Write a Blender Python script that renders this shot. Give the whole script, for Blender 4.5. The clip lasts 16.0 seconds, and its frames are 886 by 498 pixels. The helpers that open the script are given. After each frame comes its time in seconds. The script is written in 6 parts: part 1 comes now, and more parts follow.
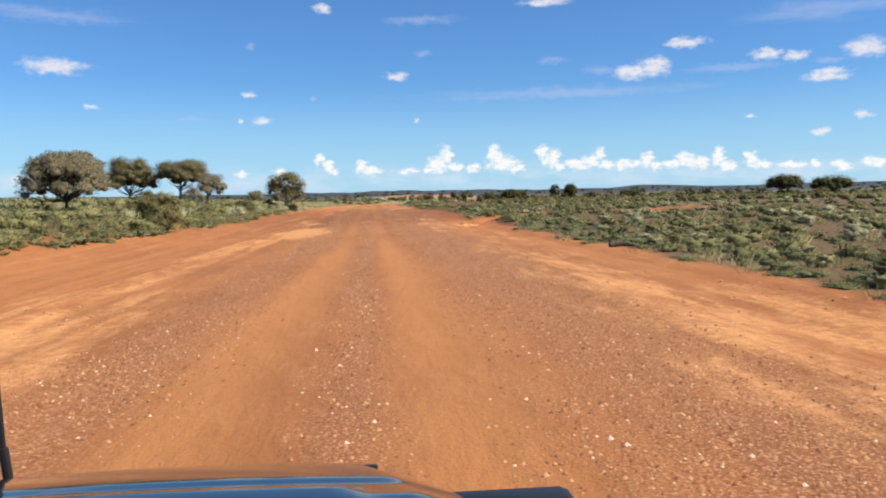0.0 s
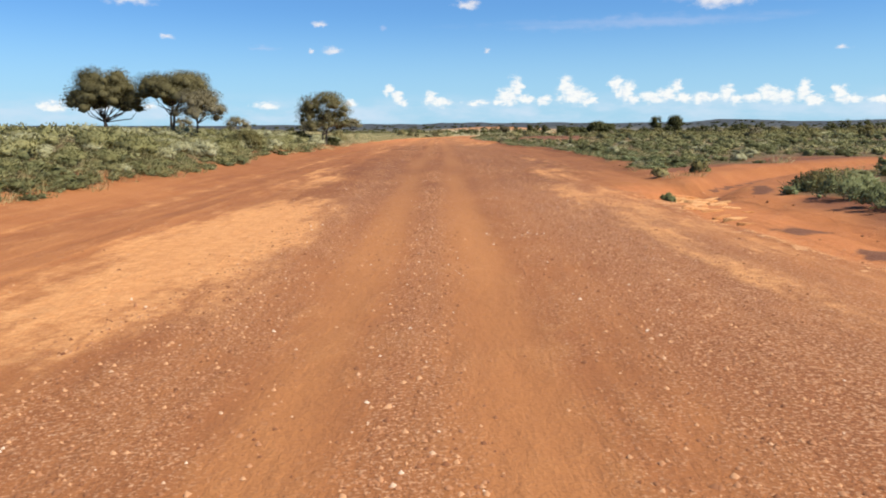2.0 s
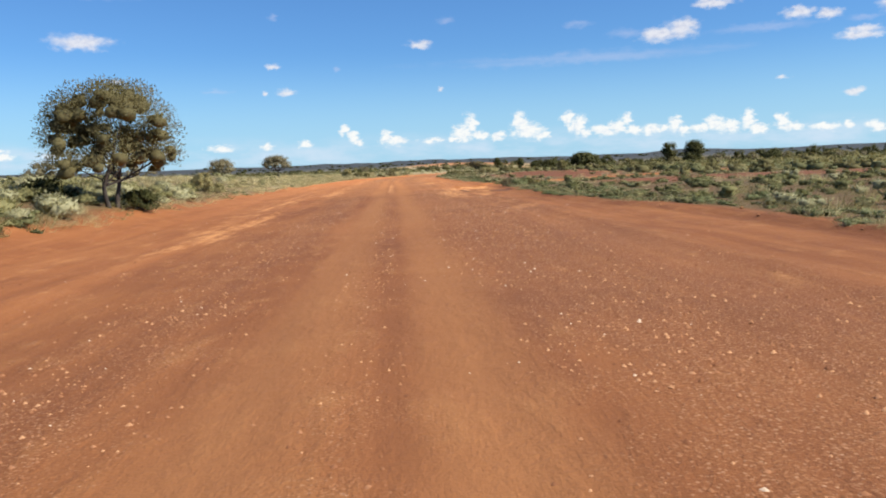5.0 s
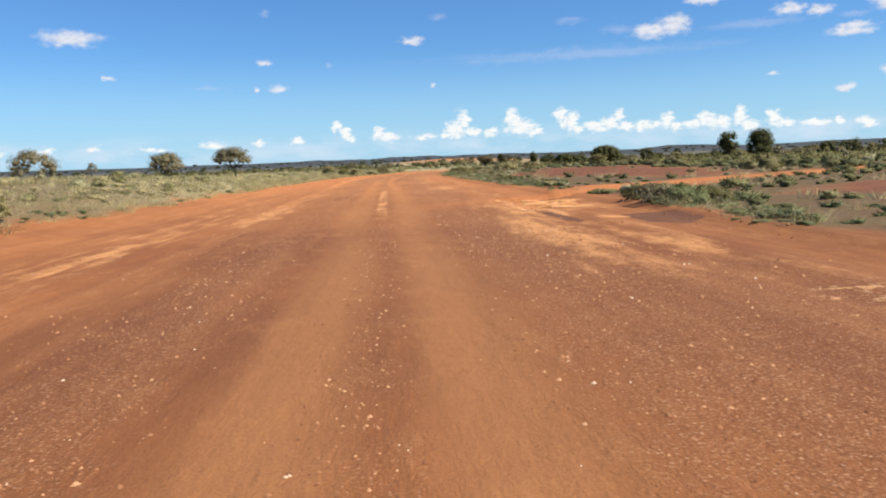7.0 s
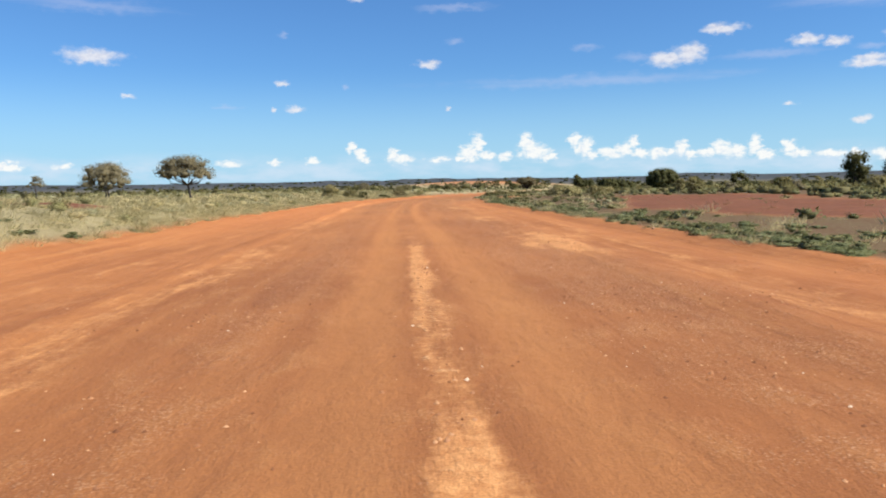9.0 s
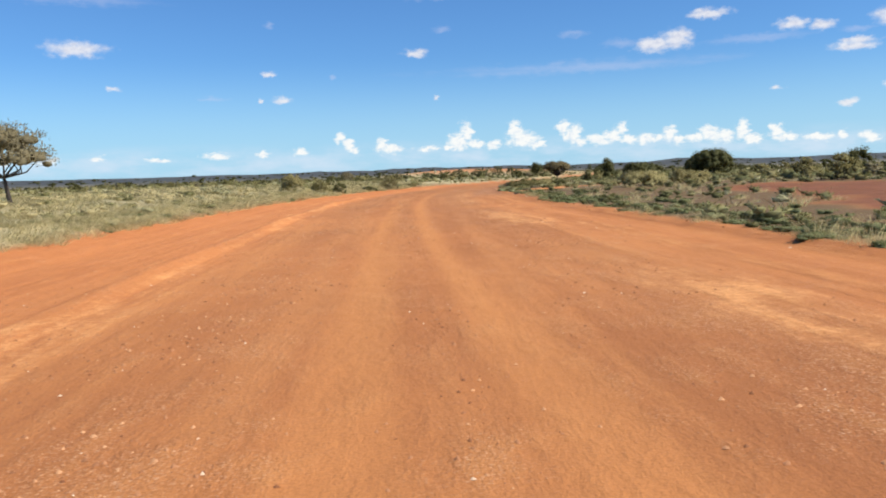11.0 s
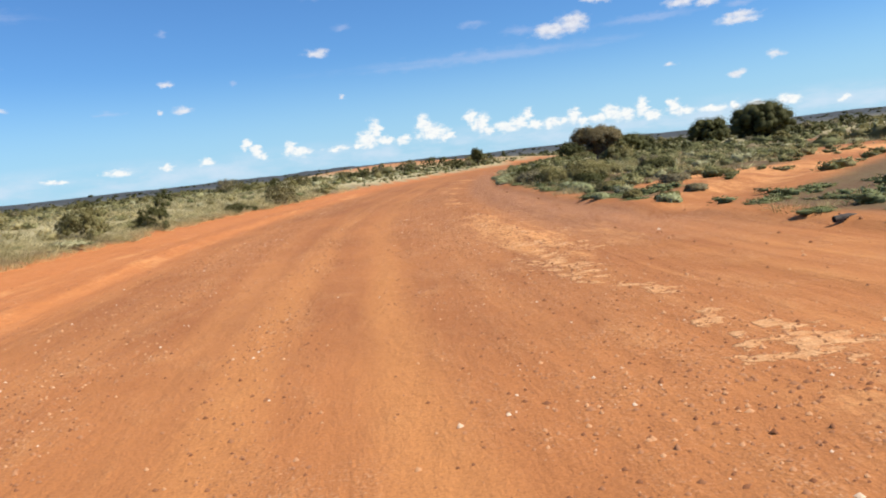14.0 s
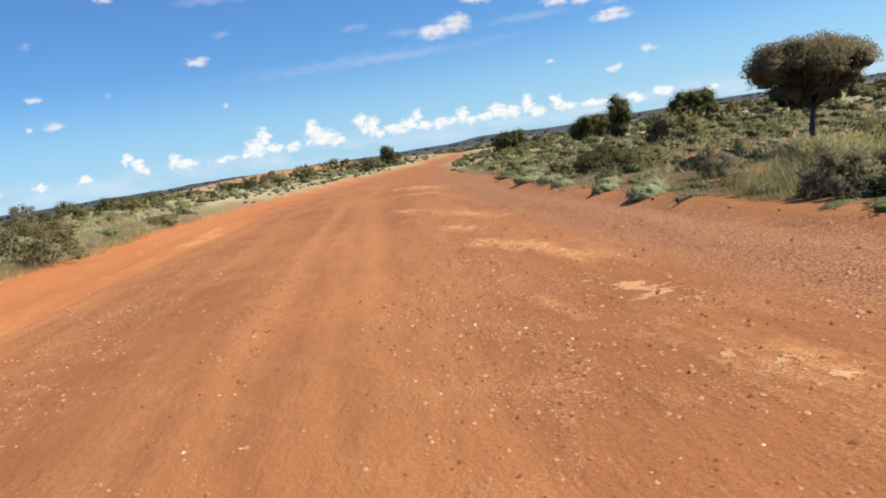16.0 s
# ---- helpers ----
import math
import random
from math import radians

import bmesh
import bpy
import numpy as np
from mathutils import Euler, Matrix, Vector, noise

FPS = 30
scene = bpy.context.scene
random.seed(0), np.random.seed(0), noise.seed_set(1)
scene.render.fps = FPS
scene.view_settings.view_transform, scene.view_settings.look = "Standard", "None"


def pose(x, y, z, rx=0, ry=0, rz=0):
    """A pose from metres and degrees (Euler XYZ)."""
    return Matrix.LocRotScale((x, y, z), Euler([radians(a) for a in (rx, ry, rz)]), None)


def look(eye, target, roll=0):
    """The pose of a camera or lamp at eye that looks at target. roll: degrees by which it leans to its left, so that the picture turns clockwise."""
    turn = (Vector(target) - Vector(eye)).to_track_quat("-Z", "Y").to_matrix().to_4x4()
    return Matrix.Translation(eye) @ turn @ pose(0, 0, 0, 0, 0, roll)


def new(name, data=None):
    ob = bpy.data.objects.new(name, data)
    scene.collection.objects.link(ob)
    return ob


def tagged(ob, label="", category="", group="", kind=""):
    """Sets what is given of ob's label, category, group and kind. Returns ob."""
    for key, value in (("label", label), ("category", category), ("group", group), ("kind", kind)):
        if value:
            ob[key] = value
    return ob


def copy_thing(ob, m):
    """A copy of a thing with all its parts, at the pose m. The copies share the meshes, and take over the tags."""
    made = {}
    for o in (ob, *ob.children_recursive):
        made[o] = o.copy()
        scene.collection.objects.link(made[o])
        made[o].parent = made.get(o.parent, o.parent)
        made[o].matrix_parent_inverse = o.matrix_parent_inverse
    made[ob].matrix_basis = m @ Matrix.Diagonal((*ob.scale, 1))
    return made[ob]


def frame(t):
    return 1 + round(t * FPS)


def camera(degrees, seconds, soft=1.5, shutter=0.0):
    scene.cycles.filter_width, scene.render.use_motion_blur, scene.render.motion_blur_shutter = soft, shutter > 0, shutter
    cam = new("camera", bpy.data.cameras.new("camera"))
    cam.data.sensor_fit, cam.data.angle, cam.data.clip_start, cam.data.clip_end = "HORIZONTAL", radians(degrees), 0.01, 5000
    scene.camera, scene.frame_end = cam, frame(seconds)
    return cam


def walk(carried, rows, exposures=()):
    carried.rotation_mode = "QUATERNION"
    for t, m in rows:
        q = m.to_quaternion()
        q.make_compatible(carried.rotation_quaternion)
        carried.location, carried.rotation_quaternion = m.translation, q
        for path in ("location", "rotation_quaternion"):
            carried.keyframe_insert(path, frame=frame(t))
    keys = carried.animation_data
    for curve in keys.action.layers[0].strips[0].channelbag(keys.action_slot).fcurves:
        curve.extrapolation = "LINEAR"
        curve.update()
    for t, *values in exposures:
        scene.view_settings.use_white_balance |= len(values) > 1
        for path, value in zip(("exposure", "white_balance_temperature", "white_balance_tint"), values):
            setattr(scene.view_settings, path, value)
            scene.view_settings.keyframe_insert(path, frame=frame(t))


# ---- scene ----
# the camera: a dash-mounted view driven along the road
cam = camera(60.2, 16.0, soft=1.9)
PATH = [
    (0, 0.001, 0, 1.65, 86.24, 1.04, -5.49),
    (0.5, 0.014, 7.192, 1.65, 86.9, 1.83, -5.78),
    (1, -0.013, 14.438, 1.65, 87.21, 1.21, -4.55),
    (1.5, -0.056, 21.774, 1.65, 86.49, 1.55, -3.89),
    (2, -0.007, 29.166, 1.65, 81.3, 0.39, -0.37),
    (2.5, 0.037, 36.604, 1.65, 83.42, 0.69, -1.98),
    (3, 0.022, 44.083, 1.65, 84.36, 2.31, -2.47),
    (3.5, 0.064, 51.609, 1.65, 85.07, 1.44, -2.17),
    (4, 0.123, 59.154, 1.65, 84.56, 2.89, -3.57),
    (6.5, 0.208, 97.006, 1.65, 83.82, 0.62, -3.62),
    (7, 0.084, 104.6, 1.65, 83.7, 2.15, -4.15),
    (7.5, -0.034, 112.201, 1.65, 84.28, 1.07, -3.97),
    (8, -0.192, 119.791, 1.65, 84.86, 0.14, -3.53),
    (8.5, -0.379, 127.329, 1.65, 85.23, 0.36, -3.17),
    (9, -0.569, 134.825, 1.65, 85.42, 0.94, -3.14),
    (9.5, -0.784, 142.32, 1.65, 84.98, 1.46, -3.35),
    (12, -0.575, 180.205, 1.65, 84.17, 2.78, -5.14),
    (12.5, -0.36, 187.87, 1.65, 83.5, 4.71, -6.65),
    (13, -0.054, 195.559, 1.65, 83.31, 5.33, -8.03),
    (13.5, 0.334, 203.27, 1.65, 83.82, 5.74, -8.64),
    (14, 0.808, 210.981, 1.65, 83.79, 6.35, -10.47),
    (14.5, 1.516, 218.725, 1.65, 83.66, 8.47, -13.23),
    (15, 2.322, 226.517, 1.65, 82.33, 13.18, -18.12),
    (15.5, 3.218, 234.346, 1.65, 82.34, 11.81, -19.09),
    (16, 4.145, 242.182, 1.65, 82.88, 9.2, -18.54),
]
walk(cam, [(t, pose(*p)) for t, *p in PATH])

# ---------------------------------------------------------------- light
SUN_AZ, SUN_EL = 112.0, 49.0          # degrees clockwise from +y, and above the horizon
world = bpy.data.worlds.new("sky")
scene.world = world
world.use_nodes = True
wn, wl = world.node_tree.nodes, world.node_tree.links
wn.clear()


def wmath(op, a, b=None, c=None, clamp=False):
    nd = wn.new("ShaderNodeMath")
    nd.operation, nd.use_clamp = op, clamp
    for i, v in enumerate((a, b, c)):
        if v is None:
            continue
        if isinstance(v, (int, float)):
            nd.inputs[i].default_value = v
        else:
            wl.new(v, nd.inputs[i])
    return nd.outputs[0]


def wvec(op, a, b):
    nd = wn.new("ShaderNodeVectorMath")
    nd.operation = op
    for i, v in enumerate((a, b)):
        if v is None:
            continue
        if isinstance(v, tuple):
            nd.inputs[i].default_value = v
        else:
            wl.new(v, nd.inputs[i])
    return nd.outputs["Value"] if op == "LENGTH" else nd.outputs[0]


SKY = 0.085
sky = wn.new("ShaderNodeTexSky")
sky.sky_type, sky.sun_disc = "NISHITA", False
sky.sun_elevation, sky.sun_rotation = radians(SUN_EL), radians(SUN_AZ)
sky.altitude, sky.air_density, sky.dust_density, sky.ozone_density = 300, 1.0, 0.4, 2.0
geo = wn.new("ShaderNodeTexCoord")
sep = wn.new("ShaderNodeSeparateXYZ")
wl.new(geo.outputs["Generated"], sep.inputs[0])
az = wmath("MULTIPLY", wmath("ARCTAN2", sep.outputs[0], sep.outputs[1]), 180 / math.pi)
el = wmath("MULTIPLY", wmath("ARCSINE", sep.outputs[2]), 180 / math.pi)
comb = wn.new("ShaderNodeCombineXYZ")
wl.new(az, comb.inputs[0])
wl.new(el, comb.inputs[1])
here = comb.outputs[0]


def wnoise(scale, detail, stretch=(1, 1, 1), rough=0.6):
    nd = wn.new("ShaderNodeTexNoise")
    nd.inputs["Scale"].default_value, nd.inputs["Detail"].default_value = scale, detail
    nd.inputs["Roughness"].default_value = rough
    wl.new(wvec("MULTIPLY", here, stretch), nd.inputs["Vector"])
    return nd


warp = wnoise(1.1, 4, (1, 1.6, 1))
bent = wvec("ADD", here, wvec("MULTIPLY", wvec("SUBTRACT", warp.outputs["Color"], (0.5, 0.5, 0.5)), (1.5, 0.8, 0)))


def cloud_field(rows):
    """How deep a direction lies within the nearest of the clouds: rows of azimuth, elevation, half width and half height in degrees."""
    best = None
    for a, e, w, h in rows:
        d = wvec("LENGTH", wvec("MULTIPLY", wvec("SUBTRACT", bent, (a, e, 0)), (1 / w, 1 / h, 0)), None)
        best = d if best is None else wmath("MINIMUM", best, d)
    return wmath("SUBTRACT", 1.0, best)


FAIR = [
    (-21.03, 9.15, 2.2, 0.63),
    (-3.01, 13.68, 0.72, 0.38),
    (13.14, 13.93, 1.9, 0.38),
    (23.08, 10.55, 1.57, 0.38),
    (19.41, 8.75, 1.69, 0.63),
    (20.9, 9.02, 1.19, 0.85),
    (28.33, 9.38, 1.06, 0.51),
    (30.15, 9.11, 0.85, 0.42),
    (34.3, 9.27, 1.48, 0.72),
    (31.93, 7.57, 1.61, 0.34),
    (2.15, 9.03, 1.06, 0.38),
    (-8.45, 7.67, 0.55, 0.25),
    (-7.48, 5.81, 0.93, 0.25),
    (-9.18, 5.76, 0.3, 0.17),
    (-18.83, 6.58, 0.55, 0.25),
    (3.62, 5.75, 0.3, 0.21),
    (27.29, 5.32, 0.51, 0.21),
    (33.98, 4.94, 0.59, 0.25),
    (31.61, 4.06, 0.63, 0.3),
    (34.28, 4.98, 0.51, 0.21),
    (31.81, 4.02, 0.38, 0.25),
    (32.32, 7.91, 1.35, 0.34),
]
THIN = [
    (32.19, 8.66, 1.06, 0.25),
    (13.59, 9.91, 1.19, 0.38),
    (4.18, 10.57, 0.85, 0.3),
    (-8.25, 11.03, 0.42, 0.25),
    (-4.01, 7.35, 0.34, 0.17),
    (-12.42, 5.96, 1.27, 0.21),
    (14.18, 7.53, 12.27, 0.55),
    (17.03, 9.04, 1.69, 0.42),
    (-21.04, 12.41, 5.93, 0.59),
    (32.47, 11.99, 6.35, 0.85),
    (4.31, 12.96, 4.23, 0.34),
    (26.25, 8.69, 3.81, 0.42),
]
# heaped clouds low over the plain: azimuth, elevation, half width, half height in degrees
HEAP_LEFT = [
    (-3.6, 3.03, 0.42, 0.42), (-3, 2.57, 0.51, 0.42), (-2.59, 2.15, 0.34, 0.3), (-0.51, 2.45, 0.59, 0.51),
    (0.32, 2.19, 0.76, 0.38), (-6.47, 2.15, 0.59, 0.3), (-9.07, 2.02, 0.38, 0.25), (2.83, 2.11, 1.02, 0.21),
    (4.52, 2.08, 0.51, 0.21), (-26.3, 1.87, 0.85, 0.3), (-23.18, 1.83, 0.59, 0.25), (-20.23, 1.9, 0.42, 0.25),
    (-12.38, 1.93, 1.02, 0.25), (-16.41, 1.72, 0.85, 0.17),
]
HEAP_AHEAD = [
    (5.16, 2.53, 0.93, 0.68), (5.8, 3.19, 0.51, 0.85), (6.42, 2.34, 0.76, 0.42), (7.8, 2.23, 0.59, 0.38),
    (9.37, 3.28, 0.59, 0.68), (9.99, 2.52, 1.27, 0.59), (11.03, 2.16, 0.59, 0.34), (12.91, 3.28, 0.51, 0.59),
    (13.65, 2.77, 0.59, 0.85), (14.14, 2.18, 0.51, 0.34), (15.37, 2.31, 0.93, 0.42), (16.39, 2.57, 0.76, 0.51),
    (17.08, 3.09, 0.42, 0.51), (17.6, 2.25, 0.68, 0.38), (18.81, 2.22, 0.68, 0.38),
]
HEAP_RIGHT = [
    (19.6, 2.28, 0.42, 0.3), (20.39, 2.58, 0.59, 0.63), (20.98, 2.08, 0.59, 0.34), (22.14, 2.2, 0.76, 0.38),
    (23.1, 2.41, 0.76, 0.59), (24.06, 2.22, 0.76, 0.51), (25.26, 2.58, 0.47, 0.76), (25.93, 2.01, 0.68, 0.34),
    (27.39, 2.35, 0.59, 0.55), (28.11, 2.01, 0.76, 0.34), (30.06, 1.87, 0.93, 0.25), (31.26, 1.94, 0.42, 0.3),
    (32.95, 1.84, 0.51, 0.34), (34.9, 1.91, 0.76, 0.38), (33.1, 1.71, 0.55, 0.3), (34.98, 1.86, 0.68, 0.34),
    (38.24, 1.55, 0.42, 0.21),
]
puff = wnoise(2.2, 6, (1, 1.5, 1), 0.65).outputs["Fac"]
wisp = wnoise(0.5, 6, (0.35, 2.5, 1), 0.6).outputs["Fac"]


def wramp(v, lo, hi):
    nd = wn.new("ShaderNodeMapRange")
    nd.interpolation_type = "SMOOTHSTEP"
    nd.inputs["From Min"].default_value, nd.inputs["From Max"].default_value = lo, hi
    wl.new(v, nd.inputs["Value"])
    return nd.outputs[0]


rag = wmath("MULTIPLY", wmath("SUBTRACT", puff, 0.5), 1.5)
heap = wramp(wmath("ADD", cloud_field(HEAP_LEFT + HEAP_AHEAD + HEAP_RIGHT), rag), -0.22, 0.60)
calm = wmath("MULTIPLY", wmath("SUBTRACT", wnoise(1.3, 3, (1, 1.6, 1), 0.5).outputs["Fac"], 0.5), 1.1)
fair = wmath("MULTIPLY", wramp(wmath("ADD", cloud_field(FAIR), calm), -0.15, 0.80), 0.80)
thin = wmath("MULTIPLY", wramp(wmath("ADD", cloud_field(THIN), wmath("MULTIPLY", wmath("SUBTRACT", wisp, 0.5), 1.8)), -0.1, 1.1), 0.32)
haze = wmath("MULTIPLY", wramp(el, 9.0, 0.4), 0.72)
low = wmath("MULTIPLY", wmath("MULTIPLY", wramp(el, 3.0, 1.6), wramp(el, 0.2, 1.2)), wramp(wnoise(0.35, 4, (0.5, 1.5, 1)).outputs["Fac"], 0.35, 0.7))


def wmix(fac, a, b):
    nd = wn.new("ShaderNodeMix")
    nd.data_type = "RGBA"
    wl.new(fac, nd.inputs["Factor"])
    for sock, v in ((nd.inputs[6], a), (nd.inputs[7], b)):
        if isinstance(v, tuple):
            sock.default_value = v
        else:
            wl.new(v, sock)
    return nd.outputs[2]


def lum(r, g, b):
    return (r / SKY, g / SKY, b / SKY, 1)


deep = wn.new("ShaderNodeMix")
deep.data_type, deep.blend_type = "RGBA", "MULTIPLY"
deep.inputs[0].default_value = 1.0
wl.new(sky.outputs[0], deep.inputs[6])
deep.inputs[7].default_value = (0.66, 1.11, 1.62, 1)
colour = wmix(haze, deep.outputs[2], lum(0.44, 0.72, 0.94))
colour = wmix(wmath("MULTIPLY", low, 0.85), colour, lum(0.66, 0.79, 0.93))
colour = wmix(thin, colour, lum(0.62, 0.66, 0.86))
shade = wmix(wramp(puff, 0.3, 0.6), lum(0.74, 0.73, 0.80), lum(0.95, 0.92, 0.92))
colour = wmix(fair, colour, shade)
colour = wmix(wmath("MULTIPLY", heap, 0.93), colour, wmix(wramp(puff, 0.3, 0.55), lum(0.80, 0.85, 0.92), lum(1.0, 1.0, 0.97)))
bg = wn.new("ShaderNodeBackground")
bg.inputs["Strength"].default_value = SKY * 0.707
wl.new(colour, bg.inputs["Color"])
out = wn.new("ShaderNodeOutputWorld")
wl.new(bg.outputs[0], out.inputs["Surface"])

sun = bpy.data.lights.new("sun", "SUN")
sun.energy, sun.angle, sun.color = 4.5, radians(0.6), (1.0, 0.94, 0.82)
sun_ob = new("sun", sun)
sa, se = radians(SUN_AZ), radians(SUN_EL)
sun_ob.matrix_world = look((0, 0, 0), (-math.sin(sa) * math.cos(se), -math.cos(sa) * math.cos(se), -math.sin(se)))
scene.view_settings.exposure = 0.5

# ---------------------------------------------------------------- helpers
def smooth(a, b, v):
    q = np.clip((v - a) / (b - a), 0, 1)
    return q * q * (3 - 2 * q)


def bumpy(x, y, s, seed=0.0):
    """A cheap smooth field of about unit size over the plan, s metres a wave."""
    x, y = np.asarray(x) / s + seed * 1.7, np.asarray(y) / s - seed * 2.3
    return (np.sin(x * 1.3 + 1.7 * np.sin(y * 0.9 + seed)) + np.sin(y * 1.7 + 1.3 * np.sin(x * 1.1 + 2.0))
            + np.sin(x * 0.7 - y * 1.1 + 3.0 * np.sin(x * 0.31 + y * 0.27))) / 3


# the road's middle line: x over y, and its half width
ROAD_Y = [-5000, 205, 220, 235, 250, 265, 280, 300, 320, 345, 380, 430, 520, 700, 1200, 5000]
ROAD_X = [-1.0, -1.0, -0.4, 1.0, 3.4, 6.8, 10.4, 16.0, 23.0, 32.5, 47.0, 70.0, 115.0, 210.0, 480.0, 2500.0]
LEFT_Y = [-20, 27, 34, 45, 58, 69, 78, 88, 104, 110, 120, 131, 138, 150, 165, 182, 209, 219, 230, 248, 256, 265, 277, 290, 337, 380, 430]
LEFT_H = [10.6, 10.6, 9.6, 8.9, 8.7, 9.2, 10.8, 10.2, 9.2, 9.2, 9.8, 10.6, 9.9, 10.3, 9.7, 10.0, 9.1, 9.3, 8.8, 8.6, 9.0, 8.8, 8.3, 8.2, 7.3, 6.2, 5.6]
RIGHT_Y = [-20, 9, 30, 40, 50, 56, 64, 72, 82, 94, 106, 112, 120, 130, 142, 158, 172, 206, 214, 221, 229, 240, 250, 258, 264, 271, 287, 320, 380, 430]
RIGHT_H = [7.5, 7.5, 7.6, 7.8, 8.4, 8.3, 9.3, 9.7, 10.1, 10.3, 9.0, 8.7, 8.8, 9.2, 8.7, 8.45, 8.4, 8.4, 8.9, 9.2, 8.3, 8.2, 7.9, 7.6, 7.5, 7.9, 8.0, 7.0, 6.2, 5.6]


def across(x, y):
    """Metres from the road's middle line, positive to its right, and how far its edge lies from that line on the same side."""
    k = 4.0
    mid, lo, hi = (np.interp(y + d, ROAD_Y, ROAD_X) for d in (0, -k, k))
    u = (x - mid) / np.sqrt(1 + ((hi - lo) / (2 * k)) ** 2)
    return u, np.where(u > 0, np.interp(y, RIGHT_Y, RIGHT_H), np.interp(y, LEFT_Y, LEFT_H))


def along_line(x, y, pts):
    """Distance from a broken line on the plan."""
    best = np.full(np.shape(x), 1e9)
    for (ax, ay), (bx, by) in zip(pts, pts[1:]):
        q = np.clip(((x - ax) * (bx - ax) + (y - ay) * (by - ay)) / ((bx - ax) ** 2 + (by - ay) ** 2), 0, 1)
        best = np.minimum(best, np.hypot(x - ax - q * (bx - ax), y - ay - q * (by - ay)))
    return best


DRAINS = [[(6.0, 47.6), (7.5, 50.0), (11.2, 54.2), (18, 59), (32, 67)], [(5.3, 135.6), (6.5, 136.5), (8.0, 138.0), (11.7, 142.1), (20, 148.5), (36, 156)],
          [(8.5, 226.5), (13, 229.5), (24, 238), (38, 250)]]
BARE = [(6.6, 131.8, 2.6, 3.6), (11.5, 144.2, 6.0, 2.8), (6.4, 43.2, 2.0, 4.4), (11.5, 55.5, 4.8, 3.0), (20, 177, 7.5, 21), (27, 203, 8, 14), (25, 127, 11, 9), (20, 60, 8, 4), (-24, 150, 7, 5), (30, 242.5, 10, 5), (-19, 172, 4, 3), (14.0, 232.6, 3.2, 2.8), (24, 237.5, 5, 2.2), (15.5, 255.6, 1.3, 0.9), (18.2, 245.2, 2.2, 0.9), (19.6, 253.4, 1.3, 0.8), (21.5, 264.5, 2.4, 1.5), (35, 283, 4, 2), (46, 268, 6, 1.6)]


# patches of pale marl: x, y, half width, half length, strength
PALE_LEFT = [(-3.5, 41.8, 1.6, 8.2, 1.5), (-4.3, 58, 0.9, 5.5, 0.8), (-4.6, 33, 0.9, 8, 0.65), (-5.2, 9, 2.6, 9, 0.75), (-6.4, 118, 1.2, 30, 0.5), (-5.5, 200, 1.2, 25, 0.5)]
PALE_MIDDLE = [(-0.24, 150, 0.26, 14, 0.95), (-0.2, 137, 0.25, 10, 0.9), (4.9, 225.5, 0.9, 6.5, 0.35), (7.4, 246.5, 0.4, 3.5, 0.7), (8.7, 253, 0.4, 4, 0.75), (10.6, 263, 0.6, 6, 0.7), (15.6, 281, 1.1, 8, 0.7)]
PALE_RIGHT = [(4.3, 13, 1.5, 16, 0.62), (3.9, 45, 1.6, 10, 0.6), (3.4, 48.5, 1.0, 6, 0.6), (3.45, 36.8, 0.35, 3.2, 0.75), (5.2, 8, 2.0, 8, 0.6),
              (4.6, 130, 2.0, 8, 0.6), (5.3, 119, 1.2, 5, 0.5), (6.4, 130.5, 1.5, 3.5, 0.75), (6.2, 124.4, 0.7, 0.5, 1.1), (6.7, 241.5, 0.5, 2.4, 0.7), (12.5, 229.5, 5.5, 1.6, 0.7), (26, 240, 9, 5, 0.95), (15, 234, 5, 4.5, 0.8)]


